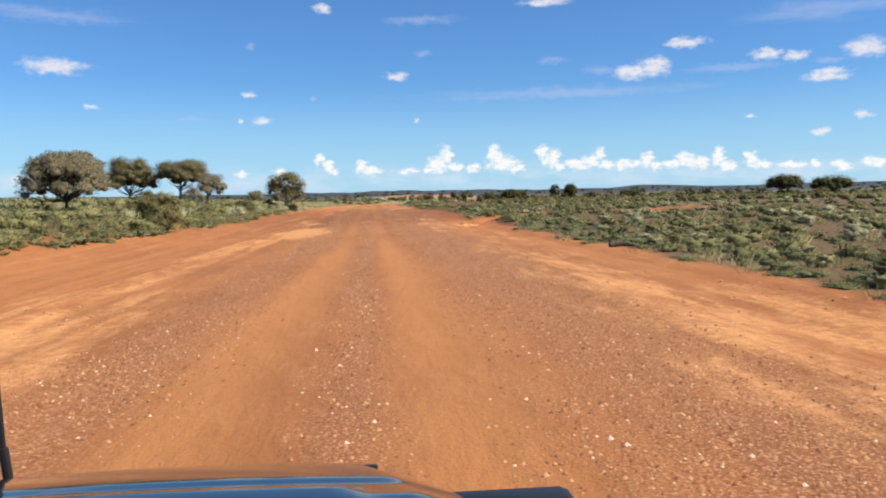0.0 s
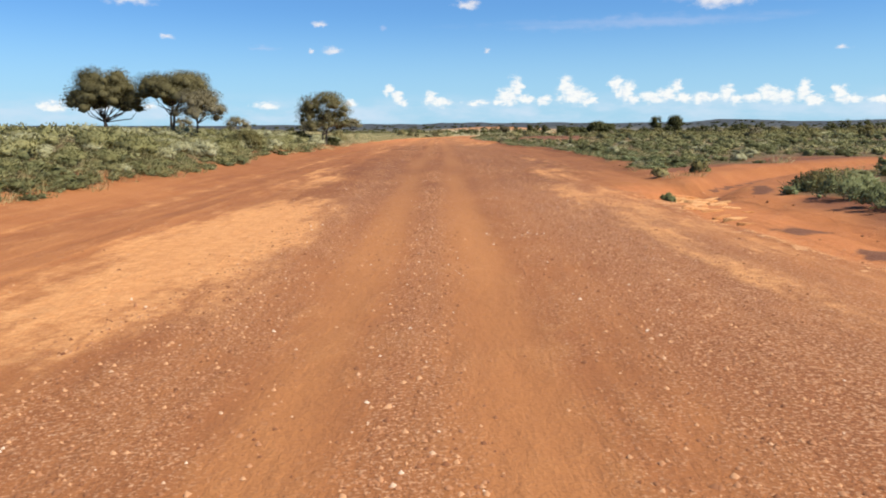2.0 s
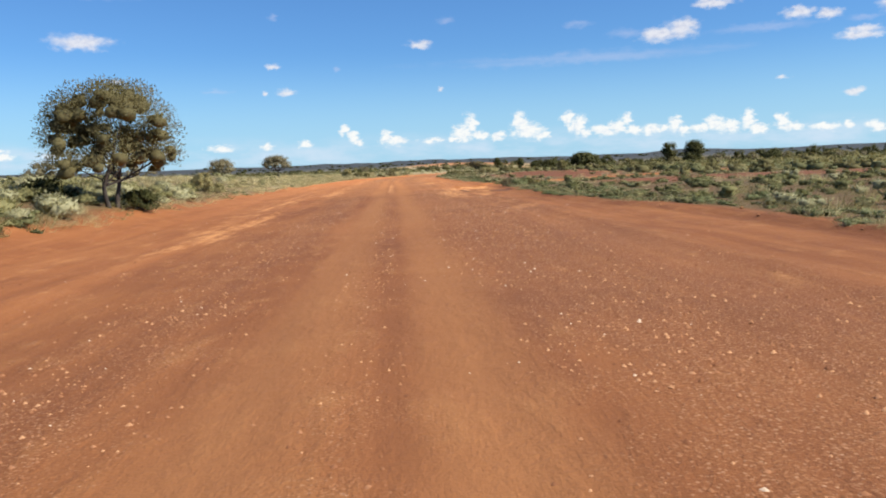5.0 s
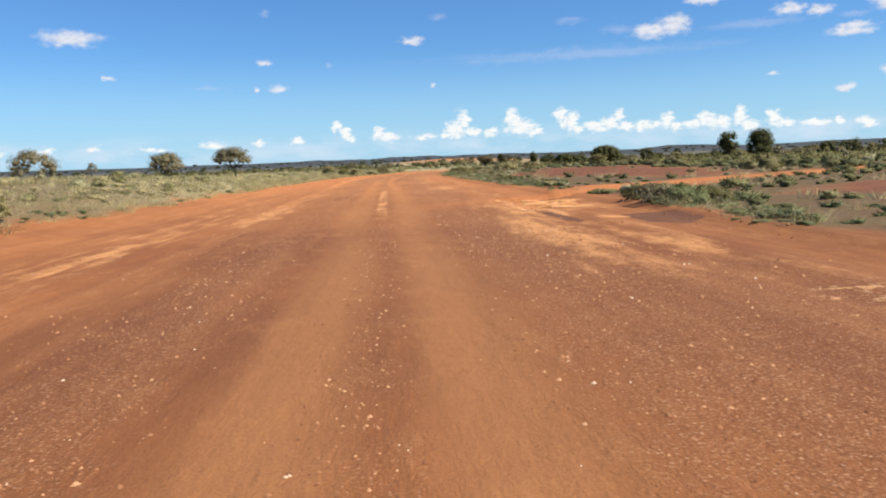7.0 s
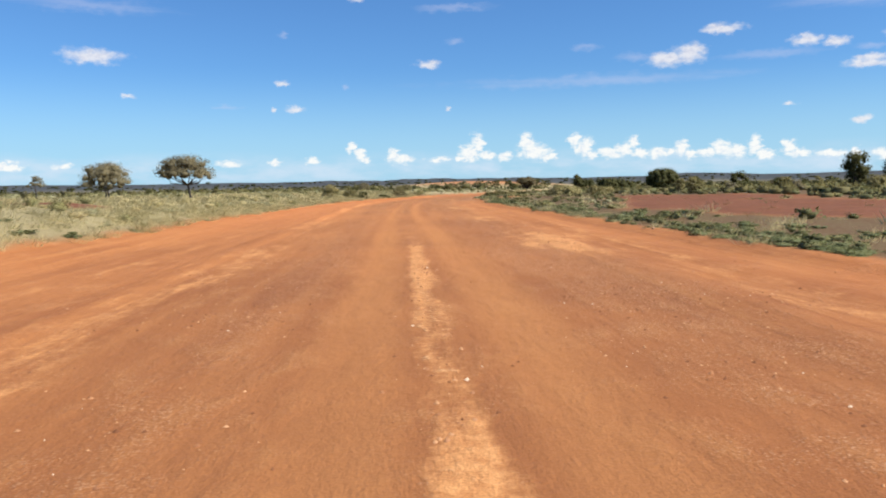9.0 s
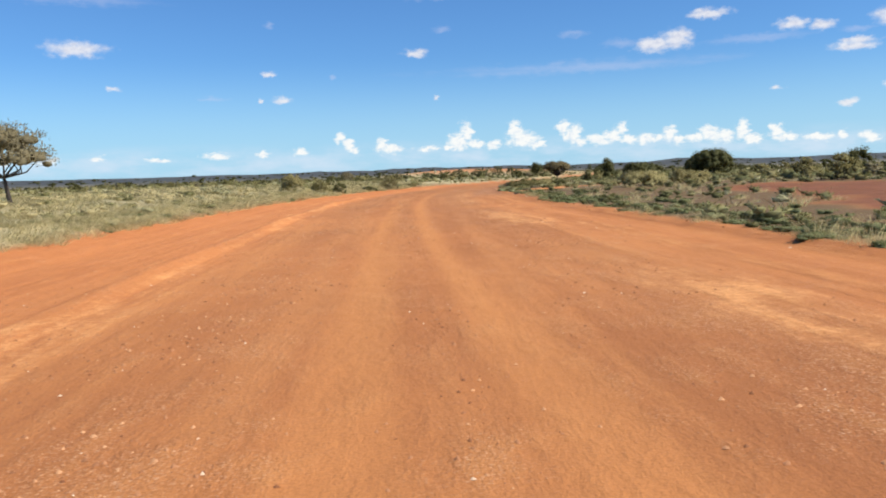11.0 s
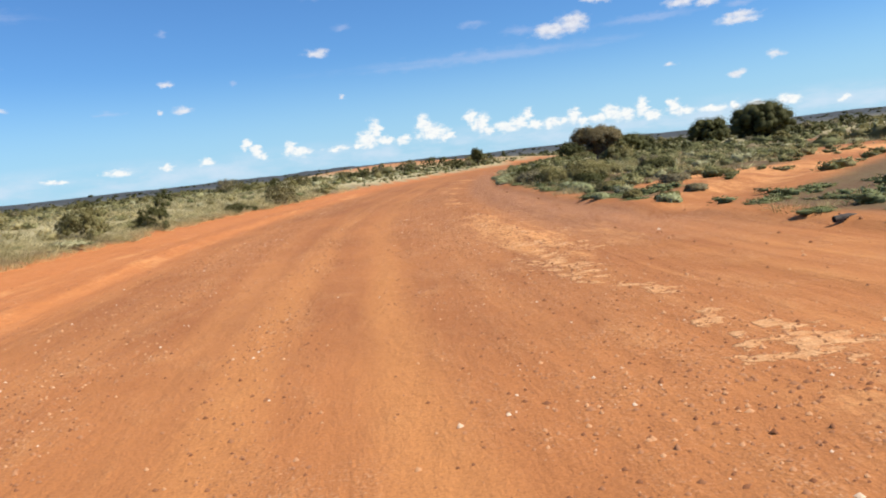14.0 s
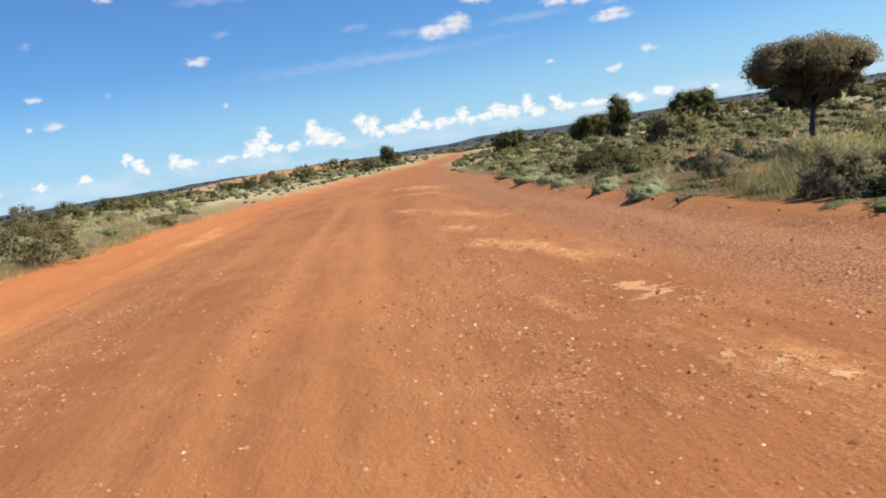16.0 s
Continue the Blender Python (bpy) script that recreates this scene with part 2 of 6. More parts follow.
# plates of pale crust along the right margin: x, y, half width, half length, strength
PLATES = [(4.0, 208.4, 0.7, 1.4, 0.85), (4.15, 211.2, 0.6, 1.2, 0.9), (4.3, 213.4, 0.6, 1.2, 1.0), (4.4, 216, 0.6, 1.5, 0.9), (4.3, 221.4, 0.7, 2.4, 0.85), (5.3, 232.6, 0.25, 1.0, 0.75),
          (6.3, 239.5, 0.34, 0.65, 1.0), (6.75, 240.5, 0.36, 0.6, 1.0), (6.9, 241.8, 0.35, 1.7, 0.6), (7.4, 239.1, 0.22, 1.0, 0.6), (7.35, 245.3, 0.32, 1.8, 0.72), (4.4, 224.6, 0.5, 0.6, 0.9), (4.8, 224.2, 0.6, 0.6, 1.0), (5.1, 223.6, 0.7, 0.6, 1.05), (4.5, 223.4, 0.5, 0.5, 0.95), (5.3, 222.9, 0.6, 0.5, 0.95), (4.6, 222.4, 0.5, 0.5, 0.9), (5.1, 229.6, 0.32, 1.0, 0.95), (5.25, 227.5, 0.34, 0.9, 1.0), (5.2, 226.3, 0.4, 0.5, 0.95), (4.8, 226.5, 0.3, 0.4, 0.8), (5.8, 225.9, 0.5, 0.4, 0.65), (4.2, 219.9, 0.3, 0.7, 0.95), (4.35, 218.7, 0.38, 0.6, 1.0), (4.4, 217.6, 0.38, 0.5, 1.0), (4.15, 216.8, 0.36, 0.45, 0.95), (4.55, 216.2, 0.55, 0.4, 1.0), (4.5, 215.5, 0.5, 0.35, 1.0), (3.8, 216.0, 0.3, 0.3, 0.85), (8.0, 248.6, 0.36, 1.7, 0.8), (8.75, 252.8, 0.4, 1.9, 0.85), (9.35, 257.4, 0.45, 2.6, 0.85), (13.6, 274, 0.7, 4.0, 0.9),
          (3.6, 193.5, 0.8, 2.0, 0.55), (3.4, 198.5, 0.7, 2.5, 0.65), (3.8, 210.4, 0.5, 1.6, 0.7), (6.6, 133.6, 1.3, 1.6, 0.75), (6.2, 130.9, 1.2, 1.6, 0.7), (6.6, 49.2, 0.8, 1.3, 0.8), (5.3, 112.6, 1.4, 1.0, 0.6), (-0.22, 146, 0.22, 16, 0.55)]

# broken lip where the road drops to the drains, and beds of dark silt (line, half width)
LIPS = [[(4.7, 51.5), (5.05, 48.3), (5.1, 46.5), (4.95, 44.6), (4.75, 42.5), (4.9, 39.8), (5.0, 36.5)], [(4.75, 136.6), (4.7, 135.0), (4.75, 133.6), (4.6, 131.6), (4.5, 129)]]
SILT = [([(5.9, 136.1), (6.7, 136.7), (7.5, 137.5)], 0.60), ([(7.3, 137.3), (9.2, 139.5), (12.2, 142.7)], 0.30), ([(7.6, 50.4), (9.0, 52.1), (11.2, 54.4)], 0.13), ([(6.9, 48.4), (7.7, 49.0)], 0.2),
        ([(5.6, 41.0), (5.9, 41.3)], 0.34), ([(5.6, 38.4), (5.8, 38.9)], 0.36), ([(7.5, 46.9), (7.9, 47.8)], 0.2), ([(6.9, 122.4), (7.0, 124.6)], 0.7), ([(4.8, 127.8), (4.9, 123.6)], 0.2)]


def beyond_lip(x, y):
    """1 on the washed-out ground past the lips, fading to the verge."""
    low = np.zeros(np.shape(x))
    for line in LIPS:
        ys = [q[1] for q in line][::-1] if line[0][1] > line[-1][1] else [q[1] for q in line]
        xs = [q[0] for q in line][::-1] if line[0][1] > line[-1][1] else [q[0] for q in line]
        d = x - np.interp(y, ys, xs) + 0.12 * bumpy(x, y, 0.9, 3)
        low = np.maximum(low, smooth(0.0, 0.3, d) * smooth(3.2, 1.6, d) * smooth(ys[0] - 0.5, ys[0] + 3, y) * smooth(ys[-1] + 0.5, ys[-1] - 0.8, y))
    return low


def bare_field(x, y):
    """1 on bare red earth off the road, 0 under the scrub."""
    n = 0.35 * bumpy(x, y, 3.0, 1) + 0.2 * bumpy(x, y, 1.1, 4)
    m = np.zeros(np.shape(x))
    for cx, cy, rx, ry in BARE:
        m = np.maximum(m, smooth(-0.15, 0.15, 1 - np.hypot((x - cx) / rx, (y - cy) / ry) + n * 0.5))
    for line, wide in zip(DRAINS, (2.0, 2.0, 1.8)):
        m = np.maximum(m, smooth(wide + 0.6, wide - 0.4, along_line(x, y, line) + n))
    return m


def road_edge(x, y):
    """Metres inside the worn edge of the road (negative outside)."""
    u, h = across(x, y)
    return h - np.abs(u) + 0.3 * bumpy(x, y, 2.3, 2) + 0.2 * bumpy(x, y, 0.8, 5)


def height(x, y):
    x, y = np.asarray(x, float), np.asarray(y, float)
    u, h = across(x, y)
    z = 0.0175 * (np.clip(u, -h, h) - 1.0)
    # windrows of graded gravel and shallow wheel ruts
    fade = smooth(420, 300, y)
    z = z + fade * (0.07 + 0.14 * smooth(165, 190, y)) * np.exp(-((u + 4.4) / 0.3) ** 2) * (0.7 + 0.4 * bumpy(x, y, 5, 1))
    z = z + fade * 0.06 * np.exp(-((u - 4.9) / 0.45) ** 2) * (0.6 + 0.5 * bumpy(x, y, 6, 2))
    z = z + fade * 0.05 * np.exp(-((u - 6.6) / 0.4) ** 2)
    z = z - fade * 0.018 * (np.exp(-((u - 1.75) / 0.3) ** 2) + np.exp(-((u + 0.15) / 0.3) ** 2))
    z = z + fade * 0.012 * bumpy(x, y, 0.9, 7) * smooth(1.5, 4, np.abs(u - 0.8)) * smooth(12, 8, np.abs(u))
    # verges: the left stands higher than the road, the right has a low bank
    left = -u - h
    z = z + np.interp(left, [-2.2, 0, 1.6, 3.5, 7, 20, 45], [0, 0.34, 0.92, 1.2, 1.64, 1.92, 1.86]) * np.interp(y, [158, 196, 290, 370], [1, 0.66, 0.66, 0.55])
    right = u - h
    z = z + 0.12 * smooth(-0.6, -0.1, right) - 0.02 * smooth(0.2, 3, right) + 0.011 * np.clip(right, 0, 45)
    off = smooth(0.3, 4, np.maximum(left, right))
    z = z + off * (0.06 * bumpy(x, y, 2.6, 3) + 0.16 * bumpy(x, y, 17, 6))
    for line, deep in zip(DRAINS, (0.30, 0.30, 0.12)):
        d = along_line(x, y, line)
        z = z - deep * smooth(1.25, 0.35, d + 0.25 * bumpy(x, y, 1.6, 4)) + deep * 0.3 * np.exp(-(d / 2.6) ** 2) * np.abs(bumpy(x, y, 0.55, 2) + 0.6 * bumpy(x, y, 1.3, 5)) * smooth(0.3, 0.8, np.abs(bumpy(x, y, 1.7, 3)))
    z = z - beyond_lip(x, y) * (0.09 + 0.05 * bumpy(x, y, 0.7, 6))
    # a low bare rise beyond the bend
    z = z + 3.7 * np.exp(-((x - 34) / 45) ** 2 - ((y - 500) / 62) ** 2)
    # far hills round the horizon
    r, a = np.hypot(x, y), np.degrees(np.arctan2(x, y))
    top = (0.60 + 0.10 * np.exp(-((a - 4) / 8) ** 2) + 0.16 * np.exp(-((a - 20.6) / 1.0) ** 4) + 0.13 * np.exp(-((a - 20.9) / 2.4) ** 2) + 0.07 * np.exp(-((a - 34) / 5) ** 2)
           + 0.03 * np.sin(a * 0.9) + 0.02 * np.sin(a * 2.3 + 1) + 0.012 * np.sin(a * 6.1))
    z = z + smooth(1500, 3300, r) * np.tan(np.radians(top)) * 3300 - 2.5 * smooth(600, 1500, r)
    return z


# ---------------------------------------------------------------- materials
def nodes_of(name):
    m = bpy.data.materials.new(name)
    m.use_nodes = True
    nt = m.node_tree
    bsdf = nt.nodes["Principled BSDF"]
    return m, nt, bsdf


class Nt:
    """Short forms for shader nodes."""

    def __init__(self, nt):
        self.nt = nt

    def put(self, sock, v):
        if isinstance(v, (int, float)):
            sock.default_value = v
        elif isinstance(v, tuple):
            sock.default_value = v if len(v) == len(sock.default_value) else (*v, 1)
        elif v is not None:
            self.nt.links.new(v, sock)

    def math(self, op, a, b=None, clamp=False):
        nd = self.nt.nodes.new("ShaderNodeMath")
        nd.operation, nd.use_clamp = op, clamp
        self.put(nd.inputs[0], a)
        self.put(nd.inputs[1], b)
        return nd.outputs[0]

    def mix(self, f, a, b, how="MIX"):
        nd = self.nt.nodes.new("ShaderNodeMix")
        nd.data_type, nd.blend_type = "RGBA", how
        self.put(nd.inputs[0], f)
        self.put(nd.inputs[6], a)
        self.put(nd.inputs[7], b)
        return nd.outputs[2]

    def ramp(self, v, lo, hi, a=0.0, b=1.0):
        nd = self.nt.nodes.new("ShaderNodeMapRange")
        nd.interpolation_type = "SMOOTHSTEP"
        for i, q in enumerate((v, lo, hi, a, b)):
            self.put(nd.inputs[i], q)
        return nd.outputs[0]

    def noise(self, vec, scale, detail=4, rough=0.55, stretch=None):
        if stretch:
            mp = self.nt.nodes.new("ShaderNodeMapping")
            mp.inputs["Scale"].default_value = stretch
            self.put(mp.inputs[0], vec)
            vec = mp.outputs[0]
        nd = self.nt.nodes.new("ShaderNodeTexNoise")
        nd.inputs["Scale"].default_value, nd.inputs["Detail"].default_value = scale, detail
        nd.inputs["Roughness"].default_value = rough
        self.put(nd.inputs["Vector"], vec)
        return nd.outputs["Fac"]

    def attr(self, name):
        nd = self.nt.nodes.new("ShaderNodeAttribute")
        nd.attribute_name = name
        return nd

    def place(self):
        return self.nt.nodes.new("ShaderNodeTexCoord").outputs["Object"]

    def bump(self, h, strength, dist, base=None):
        nd = self.nt.nodes.new("ShaderNodeBump")
        nd.inputs["Strength"].default_value, nd.inputs["Distance"].default_value = strength, dist
        self.put(nd.inputs["Height"], h)
        if base:
            self.put(nd.inputs["Normal"], base)
        return nd.outputs[0]


def earth_material():
    m, nt, bsdf = nodes_of("red_earth")
    q = Nt(nt)
    at = q.place()
    uv = q.attr("lane").outputs["Vector"]           # metres across and along the road
    soil, pale, worn, tone = (q.attr(k).outputs["Fac"] for k in ("scrub", "pale", "worn", "tone"))
    strip = q.attr("strip").outputs["Fac"]
    big = q.noise(at, 0.16, 5)
    mid = q.noise(at, 0.9, 5, 0.6)
    fine = q.noise(at, 7.0, 6, 0.72)
    grit = q.noise(at, 36.0, 4, 0.7)
    streak = q.noise(uv, 1.0, 4, 0.5, (1.3, 0.07, 1))
    streak2 = q.noise(uv, 1.0, 5, 0.6, (2.4, 0.8, 1))
    graded = q.noise(uv, 1.0, 3, 0.5, (3.2, 0.06, 1))
    smear = q.noise(uv, 1.0, 5, 0.6, (1.7, 0.42, 1))
    slab = q.attr("slab").outputs["Fac"]
    c = q.mix(tone, q.mix(q.ramp(big, 0.3, 0.7), (0.173, 0.059, 0.023), (0.259, 0.094, 0.032)), q.mix(q.ramp(big, 0.3, 0.7), (0.360, 0.133, 0.044), (0.470, 0.178, 0.057)))
    sandy = q.mix(tone, (0.338, 0.130, 0.045), (0.550, 0.228, 0.075))
    c = q.mix(q.ramp(streak, 0.40, 0.68, 0, 0.5), c, sandy)
    c = q.mix(q.math("MULTIPLY", q.attr("margin").outputs["Fac"], q.math("MULTIPLY", q.ramp(graded, 0.42, 0.66, 0, 0.7), q.ramp(smear, 0.36, 0.62))), c, q.mix(0.25, sandy, (0.60, 0.29, 0.10)))
    c = q.mix(q.ramp(q.math("ADD", streak2, q.math("MULTIPLY", mid, 0.6)), 0.80, 1.10, 0, 0.5), c, q.mix(0.35, sandy, (0.562, 0.279, 0.098)))
    c = q.mix(q.math("MULTIPLY", strip, q.ramp(streak2, 0.3, 0.6, 0.25, 0.6)), c, q.mix(tone, (0.166, 0.058, 0.023), (0.270, 0.101, 0.041)))
    c = q.mix(q.math("MULTIPLY", q.attr("dusty").outputs["Fac"], q.ramp(mid, 0.25, 0.7, 0.55, 0.95)), c, q.mix(q.ramp(fine, 0.25, 0.75), (0.520, 0.170, 0.052), (0.640, 0.228, 0.070)))
    # gravel: each small cell of its own shade, thinned out where wheels have swept it
    swept = q.math("SUBTRACT", 1.0, q.math("MULTIPLY", worn, 0.9), True)
    loose = q.math("MULTIPLY", swept, q.ramp(q.math("ADD", q.math("MULTIPLY", strip, 0.34), q.math("ADD", q.math("MULTIPLY", mid, 0.7), q.math("MULTIPLY", streak2, 0.5))), 0.55, 0.80, 0.04, 1.0))
    vor = nt.nodes.new("ShaderNodeTexVoronoi")
    vor.inputs["Scale"].default_value = 40.0
    q.put(vor.inputs["Vector"], at)
    cell = nt.nodes.new("ShaderNodeSeparateColor")
    q.put(cell.inputs[0], vor.outputs["Color"])
    pick, dist = cell.outputs[0], vor.outputs["Distance"]
    speck = q.noise(at, 34.0, 3, 0.65)
    rough = q.math("ADD", speck, q.math("MULTIPLY", strip, 0.045))
    stones = q.math("MULTIPLY", q.ramp(dist, 0.55, 0.40), q.ramp(pick, 0.80, 0.86))
    c = q.mix(q.math("MULTIPLY", loose, q.ramp(speck, 0.44, 0.33, 0, 0.45)), c, (0.120, 0.042, 0.018))
    c = q.mix(q.math("MULTIPLY", q.math("MULTIPLY", loose, q.ramp(tone, 0.05, 0.6, 0.35, 1.0)), q.ramp(rough, 0.56, 0.65, 0, 0.85)), c, q.mix(cell.outputs[1], (0.440, 0.205, 0.092), (0.600, 0.330, 0.175)))
    c = q.mix(q.math("MULTIPLY", q.math("MULTIPLY", stones, loose), 0.5), c, q.mix(cell.outputs[1], (0.400, 0.180, 0.080), (0.640, 0.380, 0.215)))
    # smooth compacted dust in the wheel paths
    c = q.mix(q.math("MULTIPLY", worn, q.ramp(fine, 0.2, 0.7, 0.62, 0.88)), c, q.mix(tone, (0.352, 0.150, 0.056), (0.560, 0.230, 0.072)))
    # pale marl, broken up
    ragged = q.math("ADD", q.math("MULTIPLY", graded, 0.15), q.math("ADD", q.math("MULTIPLY", fine, 0.25), q.math("ADD", q.math("MULTIPLY", smear, 0.6), q.math("MULTIPLY", streak2, 0.2))))
    broken = q.ramp(q.math("ADD", pale, q.math("MULTIPLY", q.math("SUBTRACT", ragged, 0.60), 3.0)), 0.22, 0.92)
    broken = q.math("MULTIPLY", broken, q.ramp(pale, 0.03, 0.3))
    c = q.mix(q.math("MULTIPLY", broken, 0.86), c, q.mix(q.ramp(fine, 0.35, 0.65), (0.610, 0.262, 0.090), (0.740, 0.362, 0.138)))
    # thin plates of pale crust laid bare by the grader
    crust = q.math("ADD", q.math("MULTIPLY", q.noise(at, 3.9, 5, 0.62), 0.78), q.math("MULTIPLY", fine, 0.22))
    plates = q.ramp(q.math("ADD", slab, q.math("MULTIPLY", q.math("SUBTRACT", crust, 0.52), 5.0)), 0.45, 0.75)
    plates = q.math("MULTIPLY", plates, q.ramp(slab, 0.05, 0.3))
    c = q.mix(q.math("MULTIPLY", plates, 0.8), c, q.mix(q.ramp(fine, 0.3, 0.7), (0.600, 0.270, 0.100), (0.745, 0.425, 0.200)))
    # dark silt left where water has stood
    c = q.mix(q.ramp(q.math("ADD", q.attr("silt").outputs["Fac"], q.math("MULTIPLY", q.math("SUBTRACT", q.noise(at, 2.2, 5, 0.6), 0.5), 1.6)), 0.35, 0.65, 0, 0.9), c, q.mix(q.ramp(fine, 0.3, 0.7), (0.118, 0.049, 0.027), (0.178, 0.079, 0.042)))
    # soil between the shrubs, with straw litter
    litter = q.mix(q.ramp(fine, 0.38, 0.66), (0.125, 0.062, 0.029), (0.175, 0.128, 0.060))
    litter = q.mix(q.ramp(mid, 0.42, 0.64, 0.0, 0.55), litter, (0.155, 0.118, 0.052))
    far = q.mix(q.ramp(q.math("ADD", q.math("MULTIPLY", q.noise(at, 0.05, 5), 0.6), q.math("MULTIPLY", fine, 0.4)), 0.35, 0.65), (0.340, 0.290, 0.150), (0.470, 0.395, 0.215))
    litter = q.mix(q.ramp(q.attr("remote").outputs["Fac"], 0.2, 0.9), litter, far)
    c = q.mix(soil, c, litter)
    bare = q.mix(q.ramp(mid, 0.3, 0.7), (0.160, 0.060, 0.028), (0.232, 0.087, 0.040))
    c = q.mix(q.attr("clear").outputs["Fac"], c, bare)
    # wooded far hills, with the blue-grey of distance haze put into their colour
    wood = q.attr("hazy_hill").outputs["Fac"]
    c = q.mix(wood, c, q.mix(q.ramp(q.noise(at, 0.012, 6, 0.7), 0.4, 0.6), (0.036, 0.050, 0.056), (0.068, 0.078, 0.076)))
    c = q.mix(q.ramp(grit, 0.40, 0.78, 0.0, 0.4), c, (0.154, 0.057, 0.022))
    q.put(bsdf.inputs["Base Color"], c)
    bsdf.inputs["Roughness"].default_value = 0.93
    bsdf.inputs["Specular IOR Level"].default_value = 0.2
    h = q.math("ADD", q.math("MULTIPLY", fine, 0.7), q.math("ADD", q.math("MULTIPLY", grit, 0.4), q.math("MULTIPLY", q.math("MULTIPLY", speck, loose), 0.55)))
    q.put(bsdf.inputs["Normal"], q.bump(q.math("ADD", h, q.math("MULTIPLY", plates, 0.6)), 0.7, 0.03, q.bump(q.math("ADD", q.math("ADD", streak2, mid), q.math("MULTIPLY", q.attr("margin").outputs["Fac"], graded)), 0.55, 0.07)))
    return m


def leaf_material(name, a, b, c, rough=0.7, clear=0.36):
    """Foliage: a colour that varies from plant to plant and from leaf to leaf."""
    m, nt, bsdf = nodes_of(name)
    q = Nt(nt)
    info = nt.nodes.new("ShaderNodeObjectInfo").outputs["Random"]
    isle = nt.nodes.new("ShaderNodeNewGeometry").outputs["Random Per Island"]
    tint = q.math("FRACT", q.math("ADD", q.math("MULTIPLY", q.attr("tint").outputs["Fac"], 7.3), info))
    col = q.mix(tint, a, b)
    col = q.mix(q.math("MULTIPLY", isle, 0.6), col, c)
    q.put(bsdf.inputs["Base Color"], col)
    bsdf.inputs["Roughness"].default_value = rough
    bsdf.inputs["Specular IOR Level"].default_value = 0.2
    thru = nt.nodes.new("ShaderNodeBsdfTranslucent")
    q.put(thru.inputs[0], col)
    both = nt.nodes.new("ShaderNodeMixShader")
    both.inputs[0].default_value = clear
    nt.links.new(bsdf.outputs[0], both.inputs[1])
    nt.links.new(thru.outputs[0], both.inputs[2])
    nt.links.new(both.outputs[0], nt.nodes["Material Output"].inputs["Surface"])
    return m


def bark_material(name, a, b):
    m, nt, bsdf = nodes_of(name)
    q = Nt(nt)
    at = q.place()
    n = q.noise(at, 9, 5, 0.65, (1, 1, 0.25))
    q.put(bsdf.inputs["Base Color"], q.mix(q.ramp(n, 0.3, 0.7), a, b))
    bsdf.inputs["Roughness"].default_value = 0.9
    q.put(bsdf.inputs["Normal"], q.bump(n, 0.8, 0.03))
    return m


def stone_material():
    m, nt, bsdf = nodes_of("gravel_stone")
    q = Nt(nt)
    isle = nt.nodes.new("ShaderNodeNewGeometry").outputs["Random Per Island"]
    c = q.mix(q.ramp(isle, 0.0, 0.6), (0.215, 0.086, 0.040), (0.390, 0.178, 0.085))
    c = q.mix(q.ramp(isle, 0.62, 0.88), c, (0.540, 0.280, 0.138))
    c = q.mix(q.ramp(isle, 0.97, 0.99), c, (0.660, 0.480, 0.330))
    q.put(bsdf.inputs["Base Color"], c)
    bsdf.inputs["Roughness"].default_value = 0.95
    bsdf.inputs["Specular IOR Level"].default_value = 0.1
    return m


EARTH = earth_material()
STONE = stone_material()
BARK = bark_material("dark_bark", (0.034, 0.026, 0.021), (0.083, 0.064, 0.049))
SALT = leaf_material("grey_green_saltbush", (0.285, 0.264, 0.110), (0.395, 0.360, 0.172), (0.186, 0.180, 0.066))
BLUE = leaf_material("pale_bluebush", (0.420, 0.395, 0.225), (0.540, 0.505, 0.305), (0.290, 0.278, 0.140))
GREEN = leaf_material("green_groundcover", (0.190, 0.208, 0.086), (0.280, 0.296, 0.142), (0.128, 0.145, 0.054))
STRAW = leaf_material("dry_grass", (0.66, 0.56, 0.30), (0.56, 0.49, 0.24), (0.74, 0.62, 0.35), clear=0.5)
DRY = leaf_material("olive_scrub", (0.195, 0.170, 0.066), (0.275, 0.235, 0.098), (0.135, 0.120, 0.044))
MULGA = leaf_material("olive_brown_foliage", (0.168, 0.144, 0.064), (0.205, 0.174, 0.078), (0.108, 0.094, 0.040))
DARKLEAF = leaf_material("dark_green_foliage", (0.079, 0.079, 0.026), (0.101, 0.098, 0.032), (0.049, 0.053, 0.017))
GREYLEAF = leaf_material("grey_brown_foliage", (0.240, 0.205, 0.120), (0.280, 0.240, 0.140), (0.165, 0.140, 0.078))
OLIVE = leaf_material("olive_brown_grass", (0.33, 0.285, 0.130), (0.43, 0.370, 0.175), (0.235, 0.210, 0.088), clear=0.45)
MINT = leaf_material("pale_green_mat", (0.390, 0.410, 0.225), (0.490, 0.505, 0.290), (0.290, 0.310, 0.160))
BROWNLEAF = leaf_material("brown_foliage", (0.200, 0.158, 0.080), (0.250, 0.196, 0.102), (0.130, 0.104, 0.052))
SAGE = leaf_material("olive_green_scrub", (0.172, 0.170, 0.070), (0.245, 0.238, 0.104), (0.115, 0.120, 0.044))
FARLEAF = leaf_material("far_scrub", (0.150, 0.139, 0.053), (0.232, 0.203, 0.086), (0.105, 0.098, 0.036))


# ---------------------------------------------------------------- ground
def spread(lo, hi, step, far, grow=1.09):
    """Coordinates: even between lo and hi, then ever wider out to far on both sides."""
    mid = list(np.arange(lo, hi + step / 2, step))
    up, s = [], step
    while (up or mid)[-1] < far:
        s *= grow
        up.append((up or mid)[-1] + s)
    down, s = [], step
    while (down or [mid[0]])[-1] > -far:
        s *= grow
        down.append((down or [mid[0]])[-1] - s)
    return np.array(down[::-1] + mid + up)


